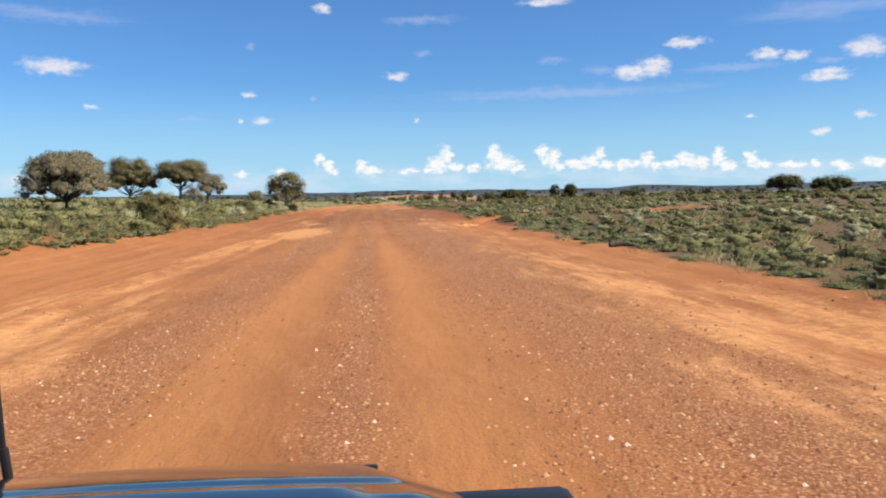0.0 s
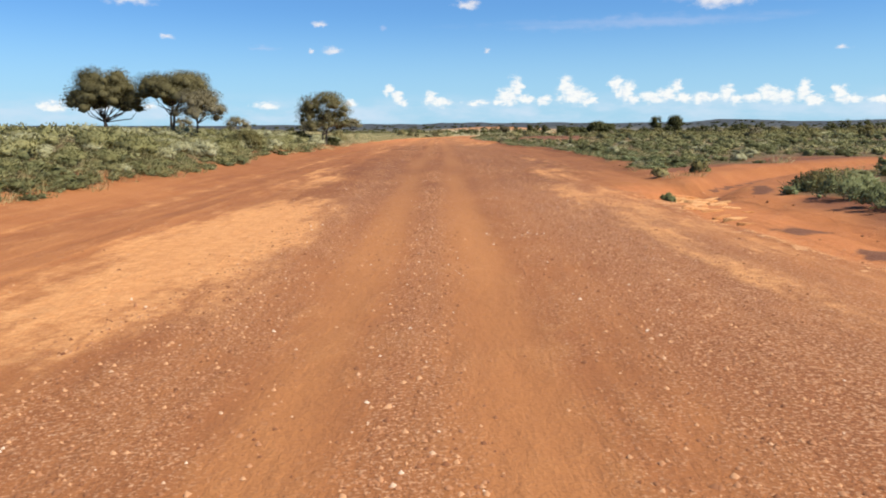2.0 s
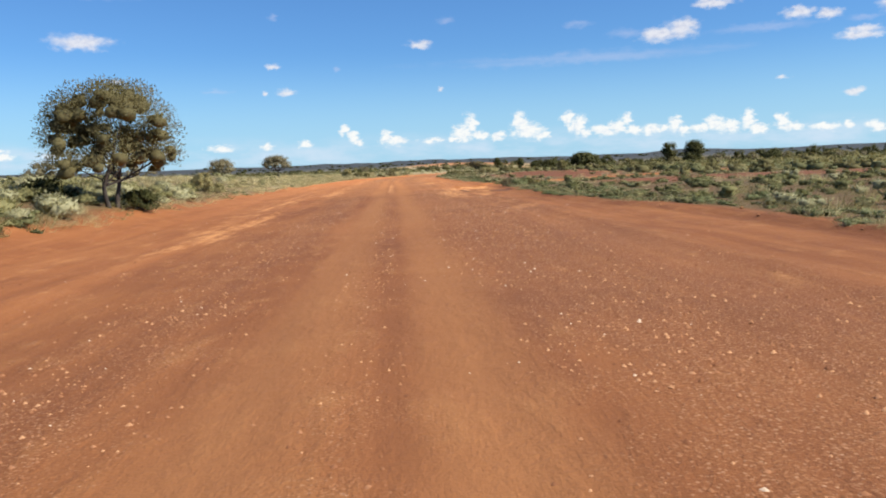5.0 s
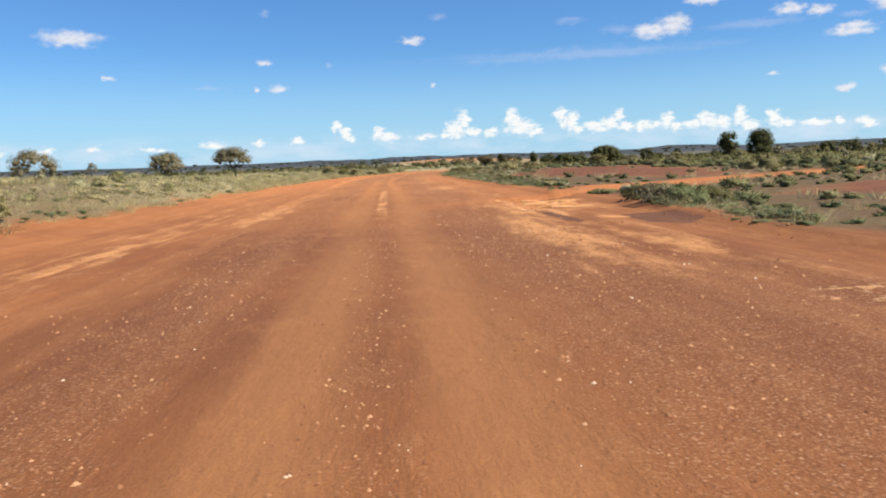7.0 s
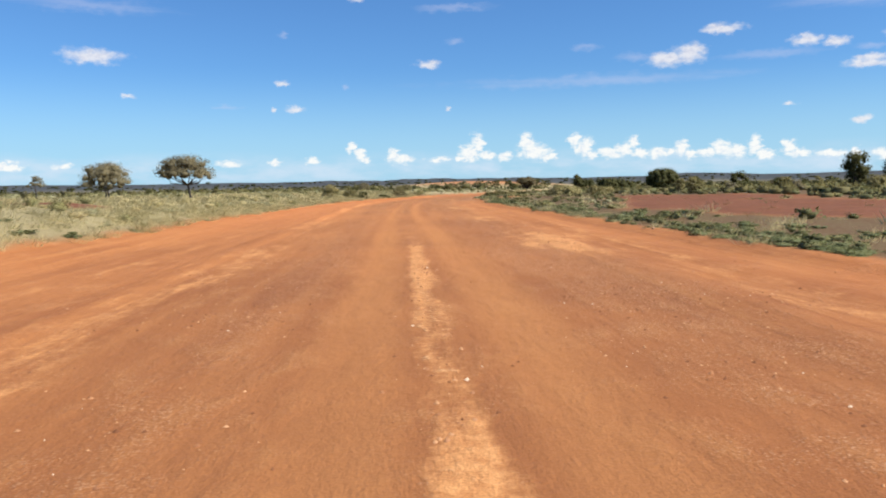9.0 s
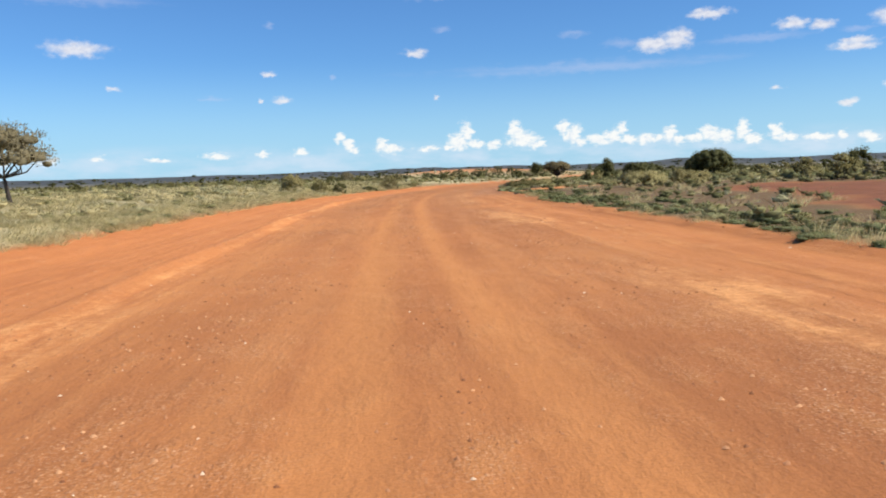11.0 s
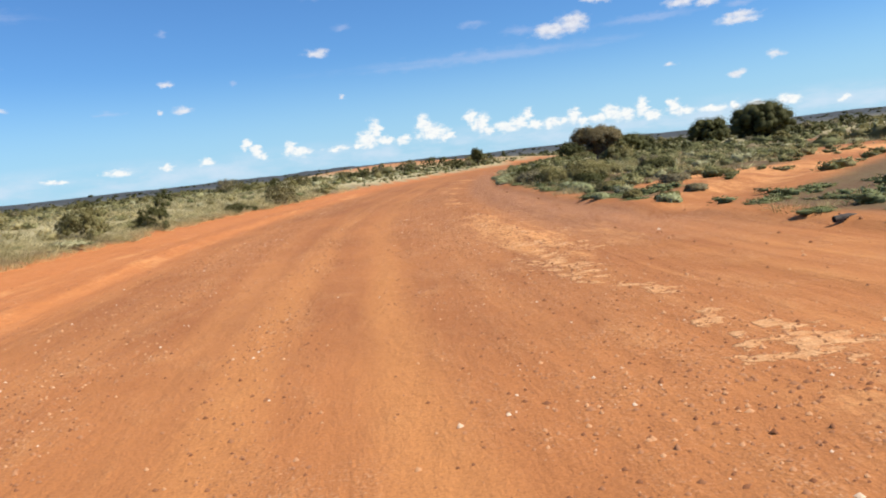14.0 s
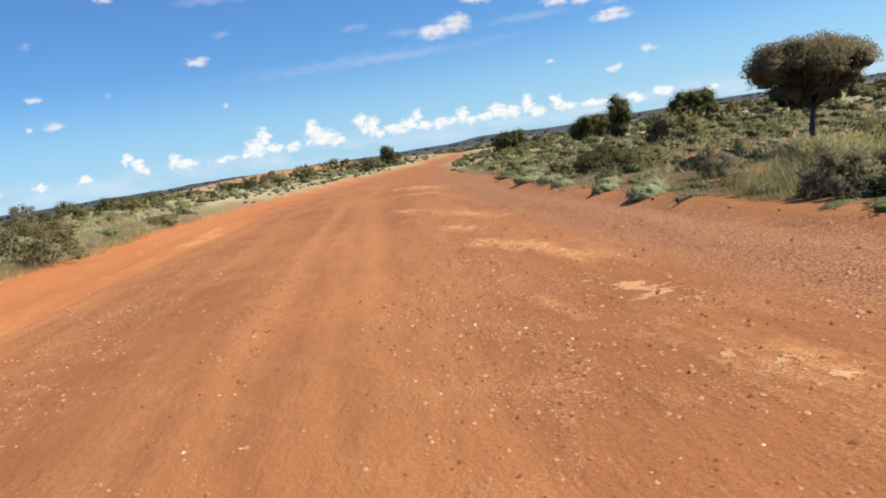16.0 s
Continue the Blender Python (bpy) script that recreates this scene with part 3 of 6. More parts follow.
def mesh_from(name, verts, faces, size):
    """A mesh from numpy arrays: faces all of the same size."""
    me = bpy.data.meshes.new(name)
    n = len(faces)
    me.vertices.add(len(verts))
    me.vertices.foreach_set("co", np.asarray(verts, np.float32).ravel())
    me.loops.add(n * size)
    me.loops.foreach_set("vertex_index", np.asarray(faces, np.int32).ravel())
    me.polygons.add(n)
    me.polygons.foreach_set("loop_start", np.arange(0, n * size, size, dtype=np.int32))
    me.update(calc_edges=True)
    return me


def add_attr(me, name, values, kind="FLOAT", where="POINT"):
    a = me.attributes.new(name, kind, where)
    a.data.foreach_set("vector" if kind == "FLOAT_VECTOR" else "value", np.asarray(values, np.float32).ravel())


def blot(x, y, cx, cy, rx, ry):
    return np.clip(1.15 * (1 - np.hypot((x - cx) / rx, (y - cy) / ry)), 0, 1)


def make_ground():
    xs, ys = spread(-11.5, 14.5, 0.26, 4600, 1.13), spread(-2, 268, 0.52, 4600, 1.13)
    X, Y = np.meshgrid(xs, ys)
    x, y = X.ravel(), Y.ravel()
    z = height(x, y)
    u, h = across(x, y)
    inside = road_edge(x, y)
    scrub = np.where((u > 0) | (y > 118), smooth(0.1, -0.7, inside), smooth(-0.3, -1.3, inside)) * (1 - bare_field(x, y))
    wob = 0.05 * bumpy(x, y, 9, 1)
    near = smooth(330, 260, y)
    # two wheel paths, narrower and brighter before the bend, where they bear right
    tight = smooth(150, 190, y)
    drift = np.interp(y, [186, 206, 230, 260], [0.0, 0.55, 0.9, 1.1])
    close = smooth(72, 50, y) * smooth(20, 30, y)
    right_path, left_path = 1.80 - 0.26 * close - 0.58 * tight + drift - wob, -0.06 + 0.16 * close + 0.30 * smooth(72, 90, y) * smooth(132, 118, y) - 0.08 * tight - 0.3 * smooth(26, 8, y) + drift - wob
    worn = np.maximum(np.exp(-((u - right_path) / (0.52 - 0.17 * close - 0.26 * tight)) ** 4), np.exp(-((u - left_path) / (0.50 - 0.15 * close - 0.24 * tight)) ** 4))
    worn = np.maximum(worn, 0.55 * smooth(222, 236, y) * np.exp(-((u - 1.85 + wob) / 0.22) ** 2))
    worn = worn * near * (0.75 + 0.25 * bumpy(x, y, 4, 3))
    strip = (np.interp(y, [28, 60], [1.0, 0.35]) * np.exp(-((u - 0.82) / 0.34) ** 2) + 1.15 * np.exp(-((u - 3.9) / 1.5) ** 2) + 0.9 * np.exp(-((u + 1.5 - 0.55 * close) / 0.7) ** 2)) * near * (1 + 0.6 * close) * (0.7 + 0.4 * bumpy(x, y, 7, 6)) * (1 - 0.7 * tight)
    strip = strip * np.interp(y, [30, 60, 115, 130, 180, 200], [1, 1, 1, 0.45, 0.5, 0.8])
    strip = np.maximum(strip, 1.25 * np.exp(-((u - 4.6) / 2.2) ** 4) * smooth(56, 66, y) * smooth(122, 108, y) * (0.75 + 0.4 * bumpy(x, y, 3, 5)))
    pale = 0.64 * np.exp(-((u + np.interp(y, [100, 122, 150, 190], [4.2, 3.7, 3.5, 4.2]) + wob) / 0.85) ** 2) * np.clip(0.5 + 0.9 * bumpy(x, y, 5.5, 5), 0.12, 1.1) * near
    pale = np.maximum(pale, 0.76 * np.exp(-((u - 4.7 - 1.0 * blot(x, y, 5, 72, 6, 26) + wob * 2) / 0.9) ** 2) * np.clip(0.5 + 0.9 * bumpy(x, y, 5, 2), 0.12, 1.1) * near * smooth(242, 226, y) * (1 - 0.6 * blot(x, y, 4, 88, 30, 34)))
    pale = np.maximum(pale, 0.5 * np.exp(-((u - 6.2) / 0.8) ** 2) * (0.5 + 0.5 * bumpy(x, y, 6, 8)) * near * smooth(242, 226, y))
    pale = np.maximum(pale, 0.5 * np.exp(-((u + 6.4) / 0.9) ** 2) * (0.5 + 0.5 * bumpy(x, y, 11, 9)) * near)
    for cx, cy, rx, ry, k in PALE_LEFT + PALE_MIDDLE + PALE_RIGHT:
        pale = np.maximum(pale, k * blot(x, y, cx, cy, rx * 1.25, ry * 1.25))
    dusty = smooth(-2.8, -4.6, u) * (0.22 + 0.5 * smooth(160, 190, y)) + smooth(4.2, 6.2, u) * np.interp(y, [50, 62, 120, 145, 200, 218], [0.25, 0.03, 0.03, 0.25, 0.25, 0])
    for line, (cx, cy, rx, ry), most in zip(DRAINS[:2], ((11.5, 56.5, 7, 3.4), (13, 146, 10, 5.4)), (0.55, 1.1)):
        d = along_line(x, y, line)
        dusty = np.maximum(dusty, np.maximum(0.5 * np.exp(-(d / 3.0) ** 2), most * blot(x, y, cx, cy, rx, ry)))
    dusty = np.maximum(dusty, 0.75 * beyond_lip(x, y))
    silt = np.zeros(len(x))
    for line, wide in SILT:
        silt = np.maximum(silt, smooth(wide + 0.22, wide - 0.22, along_line(x, y, line)))
    strip = np.maximum(strip, 1.7 * smooth(5.0, 6.4, u) * smooth(h - 0.1, h - 0.6, u) * smooth(219, 229, y) * near)
    slab = np.zeros(len(x))
    for cx, cy, rx, ry, k in PLATES:
        slab = np.maximum(slab, k * blot(x, y, cx, cy, rx, ry))
    for line in LIPS:
        slab = np.maximum(slab, (0.75 + 0.5 * bumpy(x, y, 2.2, 4)) * np.exp(-(along_line(x, y, line) / 0.22) ** 2))
    margin = smooth(2.6, 4.4, np.abs(u - 0.5)) * smooth(1.0, -0.2, np.abs(u) - h) * near * np.where(u > 0, np.interp(y, [48, 62, 112, 126, 222, 232], [1, 0.45, 0.45, 1, 1, 0.35]), np.interp(y, [48, 62, 112, 126], [1, 0.45, 0.45, 1]))
    rise = np.exp(-((x - 38) / 46) ** 2 - ((y - 488) / 58) ** 2)
    scrub = scrub * (1 - 0.75 * smooth(0.35, 0.8, rise))
    r = np.hypot(x, y - 120)
    nx, ny = len(xs), len(ys)
    i = (np.arange(ny - 1)[:, None] * nx + np.arange(nx - 1)[None, :]).ravel()
    me = mesh_from("ground", np.c_[x, y, z], np.c_[i, i + 1, i + nx + 1, i + nx], 4)
    add_attr(me, "lane", np.c_[u, y, u * 0], "FLOAT_VECTOR")
    for k, v in (("scrub", scrub), ("pale", pale), ("worn", worn), ("remote", np.clip(np.maximum(smooth(90, 260, r), np.maximum(0.8 * smooth(-8.4, -11, u) * smooth(95, 165, y + 16 * bumpy(x, y, 19, 5)), np.where(u > 0, 0.4, 0.8) * smooth(24, 75, np.abs(u) + 14 * bumpy(x, y, 23, 3)))) + 0.15 * bumpy(x, y, 7, 2) * smooth(60, 140, r), 0, 1)), ("clear", smooth(0.3, 0.8, bare_field(x, y)) * smooth(0.3, -0.8, inside) * smooth(222, 213, y) * (along_line(x, y, DRAINS[0]) > 3) * (along_line(x, y, DRAINS[1]) > 3.2) * (along_line(x, y, DRAINS[2]) > 3)), ("strip", strip), ("slab", slab), ("silt", silt), ("margin", margin), ("dusty", dusty), ("tone", np.interp(y, [0, 36, 50, 60, 118, 136, 150, 185, 228, 246], [0.7, 0.66, 0.36, 0.06, 0.10, 0.40, 0.70, 1.0, 0.95, 0.66])), ("hazy_hill", smooth(1500, 2300, np.hypot(x, y)))):
        add_attr(me, k, v)
    me.polygons.foreach_set("use_smooth", np.ones(len(me.polygons), bool))
    me.materials.append(EARTH)
    return tagged(new("ground", me), "red earth plain with a wide graded gravel road across it", "ground", kind="structure")


ground = make_ground()


# ---------------------------------------------------------------- broken marl plates
def marl_material():
    m, nt, bsdf = nodes_of("pale_marl")
    q = Nt(nt)
    at = q.place()
    info = nt.nodes.new("ShaderNodeObjectInfo").outputs["Random"]
    fine = q.noise(at, 9.0, 6, 0.7)
    c = q.mix(info, (0.600, 0.250, 0.085), (0.800, 0.430, 0.180))
    c = q.mix(q.ramp(fine, 0.45, 0.7, 0, 0.8), c, (0.470, 0.175, 0.060))
    q.put(bsdf.inputs["Base Color"], c)
    bsdf.inputs["Roughness"].default_value = 0.92
    bsdf.inputs["Specular IOR Level"].default_value = 0.2
    q.put(bsdf.inputs["Normal"], q.bump(fine, 0.8, 0.03))
    return m


MARL = marl_material()


def plate_mesh(seed):
    """A flat broken slab of marl, ragged in outline, a little domed and undercut."""
    g = np.random.default_rng(seed)
    n = 14
    a = np.arange(n) / n * 2 * math.pi + g.uniform(-0.12, 0.12, n)
    rim = np.c_[np.cos(a) * 0.62, np.sin(a) * 0.36] * (1 + 0.30 * g.normal(size=(n, 1)).clip(-1.2, 1.2))
    z = g.uniform(0.75, 1.1, n)
    v = np.concatenate([np.c_[rim * 0.72, z + 0.12], np.c_[rim, z - 0.15], np.c_[rim * 0.93, z * 0 - 2.2], [(0, 0, 1.2)]])
    f = []
    for i in range(n):
        j = (i + 1) % n
        f += [(3 * n, i, j), (i, n + i, n + j), (i, n + j, j), (n + i, 2 * n + i, 2 * n + j), (n + i, 2 * n + j, n + j)]
    me = mesh_from("marl_plate", v, np.array(f), 3)
    me.materials.append(MARL)
    return me


PLATE_MESHES = [plate_mesh(900 + i) for i in range(7)]
# beds of plates: middle, half width, half length, how many, largest size
BEDS = [(6.3, 133.6, 1.2, 1.9, 34, 0.62), (6.0, 130.4, 1.0, 1.6, 16, 0.5), (6.7, 49.1, 0.45, 1.0, 26, 0.8), (5.9, 45.8, 0.6, 1.8, 16, 0.5), (5.3, 43.6, 0.3, 2.0, 8, 0.4)]
dice = random.Random(91)
for cx, cy, rx, ry, count, most in BEDS:
    for i in range(count):
        a, r = dice.uniform(0, 2 * math.pi), dice.random() ** 0.6
        x, y, w = cx + rx * r * math.cos(a), cy + ry * r * math.sin(a), most * dice.uniform(0.35, 1.0)
        ob = new("marl_plate", dice.choice(PLATE_MESHES))
        ob.parent = ground
        ob.matrix_world = pose(x, y, float(height(x, y)) - 0.012, dice.uniform(-5, 5), dice.uniform(-5, 5), dice.uniform(-38, 38)) @ Matrix.Diagonal((w, w, dice.uniform(0.03, 0.055), 1))


# ---------------------------------------------------------------- plants
def leaf_cloud(rng, centres, radii, count, size, flat=0.8, up=0.35, broad=0.36, heart=None):
    """Small pointed leaf sprays (one triangle each) round the given centres, on normals that follow the clumps; heart is the middle of the whole crown."""
    centres, radii = np.asarray(centres, float), np.asarray(radii, float)
    k = rng.choice(len(centres), count, p=radii ** 2 / np.sum(radii ** 2))
    d = rng.normal(size=(count, 3))
    d /= np.linalg.norm(d, axis=1)[:, None]
    d[:, 2] = np.where(d[:, 2] < -0.35, -d[:, 2], d[:, 2])
    p = centres[k] + d * (radii[k] * (0.45 + 0.72 * rng.random(count) ** 0.8))[:, None] * np.array([1, 1, flat])
    axis = d + rng.normal(size=(count, 3)) * 0.45 + np.array([0, 0, up])
    axis /= np.linalg.norm(axis, axis=1)[:, None]
    side = np.cross(axis, d + rng.normal(size=(count, 3)) * 0.8)
    side /= np.linalg.norm(side, axis=1)[:, None] + 1e-9
    s = size * (0.6 + 0.8 * rng.random(count))[:, None]
    v = np.stack([p - side * s * broad, p + side * s * broad, p + axis * s], 1)
    soft = d.copy()
    if heart is not None:
        far = p - np.asarray(heart)
        soft = soft * 0.55 + far / (np.linalg.norm(far, axis=1)[:, None] + 1e-9)
    soft = soft + np.array([0, 0, 0.25]) + rng.normal(size=(count, 3)) * 0.16
    soft /= np.linalg.norm(soft, axis=1)[:, None]
    face = np.cross(v[:, 1] - v[:, 0], v[:, 2] - v[:, 0])
    back = np.sum(face * soft, 1) < 0
    v[back] = v[back][:, [1, 0, 2]]
    return v.reshape(-1, 3), np.arange(count * 3).reshape(-1, 3), np.repeat(soft, 3, 0)


def join(parts):
    """One shape from several: vertices, faces and, if they have them, normals."""
    vs, fs, n = [], [], 0
    for part_ in parts:
        vs.append(part_[0])
        fs.append(part_[1] + n)
        n += len(part_[0])
    if len(parts[0]) == 3:
        return np.concatenate(vs), np.concatenate(fs), np.concatenate([q[2] for q in parts])
    return np.concatenate(vs), np.concatenate(fs)


def lump(rng, centre, radius, flat, rings=5, seg=7):
    """A lumpy closed blob, for the dense inside of a shrub."""
    vs = [np.array([0, 0, 1.0])]
    for i in range(1, rings):
        t = math.pi * i / rings
        for j in range(seg):
            p = 2 * math.pi * (j + 0.5 * (i % 2)) / seg
            vs.append(np.array([math.sin(t) * math.cos(p), math.sin(t) * math.sin(p), math.cos(t)]))
    vs.append(np.array([0, 0, -1.0]))
    v = np.array(vs) * (0.62 + 0.5 * rng.random(len(vs)))[:, None] * radius * np.array([1, 1, flat]) + np.asarray(centre)
    f = []
    for j in range(seg):
        f.append((0, 1 + j, 1 + (j + 1) % seg))
        last = 1 + (rings - 2) * seg
        f.append((len(vs) - 1, last + (j + 1) % seg, last + j))
        for i in range(rings - 2):
            a, b = 1 + i * seg + j, 1 + i * seg + (j + 1) % seg
            f += [(a, a + seg, b), (b, a + seg, b + seg)]
    soft = np.array(vs) + np.array([0, 0, 0.2])
    return v, np.array(f), soft / (np.linalg.norm(soft, axis=1)[:, None] + 1e-9)


def shrub_shape(seed, leaves, size, lumps=5, flat=0.75, tall=0.5, dense=True):
    """A shrub one metre across, standing on z = 0."""
    rng = np.random.default_rng(seed)
    c, r = [], []
    for i in range(lumps):
        a, d = rng.random() * 6.283, 0.30 * math.sqrt(rng.random())
        rad = 0.17 + 0.12 * rng.random()
        c.append((d * math.cos(a), d * math.sin(a), tall * (0.35 + 0.5 * rng.random()) * (1 - d)))
        r.append(rad)
    c.append((0, 0, tall * 0.35))
    r.append(0.32)
    got = [leaf_cloud(rng, c, r, leaves, size, flat, heart=(0, 0, 0))]
    if dense:
        got += [lump(rng, q, rr * 0.78, flat, 3, 5) for q, rr in zip(c, r)]
    v, f, s = join(got)
    v[:, 2] = np.maximum(v[:, 2], -0.04)
    return v, f, s


def tuft_shape(seed, blades, tall, wide, blade=0.022):
    """A grass tuft of narrow blades."""
    rng = np.random.default_rng(seed)
    a = rng.random(blades) * 6.283
    d = wide * 0.35 * np.sqrt(rng.random(blades))
    base = np.c_[d * np.cos(a), d * np.sin(a), np.zeros(blades)]
    lean = rng.normal(size=(blades, 2)) * 0.33 + base[:, :2] * 0.9
    ht = tall * (0.5 + 0.6 * rng.random(blades))
    tip = base + np.c_[lean * ht[:, None], ht]
    b = rng.random(blades) * 3.14
    side = np.c_[np.cos(b), np.sin(b), b * 0] * blade
    v = np.stack([base - side, base + side, tip], 1)
    soft = np.c_[lean * 1.4 + rng.normal(size=(blades, 2)) * 0.25, np.full(blades, 0.8)]
    soft /= np.linalg.norm(soft, axis=1)[:, None]
    back = np.sum(np.cross(v[:, 1] - v[:, 0], v[:, 2] - v[:, 0]) * soft, 1) < 0
    v[back] = v[back][:, [1, 0, 2]]
    return v.reshape(-1, 3), np.arange(blades * 3).reshape(-1, 3), np.repeat(soft, 3, 0)


def simple_mesh(name, v, f, mat, soft=None):
    me = mesh_from(name, v, f, 3)
    if soft is not None:
        me.normals_split_custom_set_from_vertices(soft)
    me.materials.append(mat)
    return me


def many(name, shapes, places, mat, label, category):
    """Countless plants as one object: places are rows of x, y, z, turn, width, height."""
    rng = np.random.default_rng(len(places))
    vs, fs, ts, ns, n = [], [], [], [], 0
    pick = rng.integers(0, len(shapes), len(places))
    for k, shape in enumerate(shapes):
        v, f = shape[:2]
        rows = places[pick == k]
        if not len(rows):
            continue
        c, s = np.cos(rows[:, 3])[:, None], np.sin(rows[:, 3])[:, None]
        x = (v[None, :, 0] * c - v[None, :, 1] * s) * rows[:, 4:5] + rows[:, 0:1]
        y = (v[None, :, 0] * s + v[None, :, 1] * c) * rows[:, 4:5] + rows[:, 1:2]
        z = v[None, :, 2] * rows[:, 5:6] + rows[:, 2:3]
        vs.append(np.stack([x, y, z], -1).reshape(-1, 3))
        fs.append((f[None] + (np.arange(len(rows)) * len(v))[:, None, None]).reshape(-1, 3) + n)
        ts.append(np.repeat(rng.random(len(rows)), len(v)))
        if len(shape) == 3:
            w = shape[2]
            ns.append(np.stack([w[None, :, 0] * c - w[None, :, 1] * s, w[None, :, 0] * s + w[None, :, 1] * c, np.repeat(w[None, :, 2], len(rows), 0)], -1).reshape(-1, 3))
        n += len(rows) * len(v)
    me = mesh_from(name, np.concatenate(vs), np.concatenate(fs), 3)
    add_attr(me, "tint", np.concatenate(ts))
    if ns:
        me.normals_split_custom_set_from_vertices(np.concatenate(ns))
    me.materials.append(mat)
    return tagged(new(name, me), label, category, kind="stuff")


def tube(path, radii, seg=7):
    """A tapered limb along a path of points."""
    path = [Vector(p) for p in path]
    vs, fs = [], []
    for i, p in enumerate(path):
        d = (path[min(i + 1, len(path) - 1)] - path[max(i - 1, 0)]).normalized()
        a = d.cross(Vector((0.3, 1, 0.1))).normalized()
        b = d.cross(a)
        for j in range(seg):
            t = 2 * math.pi * j / seg
            vs.append(p + (a * math.cos(t) + b * math.sin(t)) * radii[i])
    for i in range(len(path) - 1):
        for j in range(seg):
            q, w = i * seg + j, i * seg + (j + 1) % seg
            fs += [(q, w, q + seg), (w, w + seg, q + seg)]
    n = len(vs)
    vs.append(path[-1])
    fs += [(n - seg + j, n - seg + (j + 1) % seg, n) for j in range(seg)]
    return np.array([tuple(v) for v in vs]), np.array(fs)


def tree(name, x, y, tall, wide, mat, label, category="tree", seed=1, stem=0.35, flat=0.55, clumps=46, leaves=5200, leaf=0.16, stems=1, gap=0.0, lean=(0, 0), low=0.0, core=0.55, grain=1.0, group="", rim=0.15):
    """A tree or tall bush: tapered stems that fork into limbs, and a crown of many leaf sprays in uneven clumps.
    stem: the clear stem's share of the height; flat: how flat the clumps are; gap: how hollow the crown is below; rim: how high its outer edge stands."""
    rng = np.random.default_rng(seed)
    z0 = float(height(x, y)) - 0.06
    root = new(name)
    root.location = (x, y, z0)
    tagged(root, label, category, group)
    base, top = tall * stem, tall
    c, r = [], []
    for i in range(clumps):
        a, d = rng.random() * 6.283, math.sqrt(rng.random())
        dome = base + (top - base) * (rim + (0.92 - rim) * math.sqrt(max(0, 1 - d ** 3.6)))
        floor = base + (top - base) * (gap * (1 - 0.6 * d * d) + low * d)
        q = rng.random() ** (0.55 + gap)
        zz = floor + (dome - floor) * q
        rad = wide * (0.092 + 0.068 * rng.random()) * grain
        c.append((lean[0] + d * math.cos(a) * (wide / 2 - rad * 0.8), lean[1] + d * math.sin(a) * (wide / 2 - rad * 0.8), min(zz, top - rad * flat)))
        r.append(rad)
    c, r = np.array(c), np.array(r)
    crown = [leaf_cloud(rng, c, r, leaves, leaf, flat + 0.2, 0.45, 0.3, (lean[0], lean[1], base * 0.5))]
    if core:
        crown += [lump(rng, q, rr * core, flat + 0.15, 3, 6) for q, rr in zip(c, r)]
    v, f, s = join(crown)
    new_crown = new("crown", simple_mesh("crown", v, f, mat, s))
    new_crown.parent = root
    wood = []
    thick = 0.018 * tall + 0.006 * wide
    for s in range(stems):
        a = 6.283 * s / stems + seed
        off = 0.0 if stems == 1 else 0.05 * wide
        foot = Vector((off * math.cos(a), off * math.sin(a), -0.1))
        fork = Vector((lean[0] * 0.5 + 0.09 * wide * math.cos(a) * (stems > 1) + rng.normal() * 0.05, lean[1] * 0.5 + 0.09 * wide * math.sin(a) * (stems > 1) + rng.normal() * 0.05, base * (0.75 + 0.3 * rng.random()) + 0.1))
        k = thick / (1 + 0.35 * (stems - 1))
        mid = foot.lerp(fork, 0.5) + Vector((rng.normal() * 0.05, rng.normal() * 0.05, 0))
        wood.append(tube([foot, mid, fork], [k * 1.25, k, k * 0.8]))
        goals = [Vector(c[i]) for i in rng.permutation(len(c))[:max(3 if stem < 0.1 else 5, clumps // ((12 if stem < 0.1 else 4) * stems))]]
        for g in goals:
            bend = fork.lerp(g, 0.5) + Vector((rng.normal() * 0.06 * wide, rng.normal() * 0.06 * wide, -0.05 * tall))
            wood.append(tube([fork, bend, g], [k * 0.55, k * 0.33, k * 0.12], 5))
    v, f = join(wood)
    me = simple_mesh("trunk", v, f, BARK)
    me.polygons.foreach_set("use_smooth", np.ones(len(me.polygons), bool))
    trunk = new("trunk", me)
    trunk.parent = root
    return root


MU = "umbrella-crowned mulga tree with olive-brown foliage"
tree("mulga_tree", -13.9, 36.8, 3.2, 4.05, GREYLEAF, "broad grey-brown mulga tree among the saltbush", seed=3, stem=0.3, flat=0.65, clumps=95, leaves=27000, grain=0.85, leaf=0.075, stems=1, low=0.1, core=0.6)
tree("mulga_tree", -29.4, 98, 5.75, 6.9, MULGA, MU, seed=5, stem=0.24, flat=0.55, gap=0.22, clumps=90, leaves=17000, core=0.65, grain=1.15, stems=2, leaf=0.115, low=0.2)
tree("mulga_tree", -23.2, 96.6, 5.45, 7.5, MULGA, "leaning mulga tree with a flat open crown", seed=8, stem=0.4, flat=0.5, gap=0.26, clumps=84, leaves=17000, core=0.65, grain=1.1, stems=2, leaf=0.115, lean=(0.4, 0), low=0.22)
tree("mulga_tree", -17.6, 86.1, 3.5, 4.3, GREYLEAF, "small grey-brown mulga tree with a rounded crown", seed=11, stem=0.35, flat=0.8, clumps=34, leaves=9000, low=0.1, leaf=0.09)
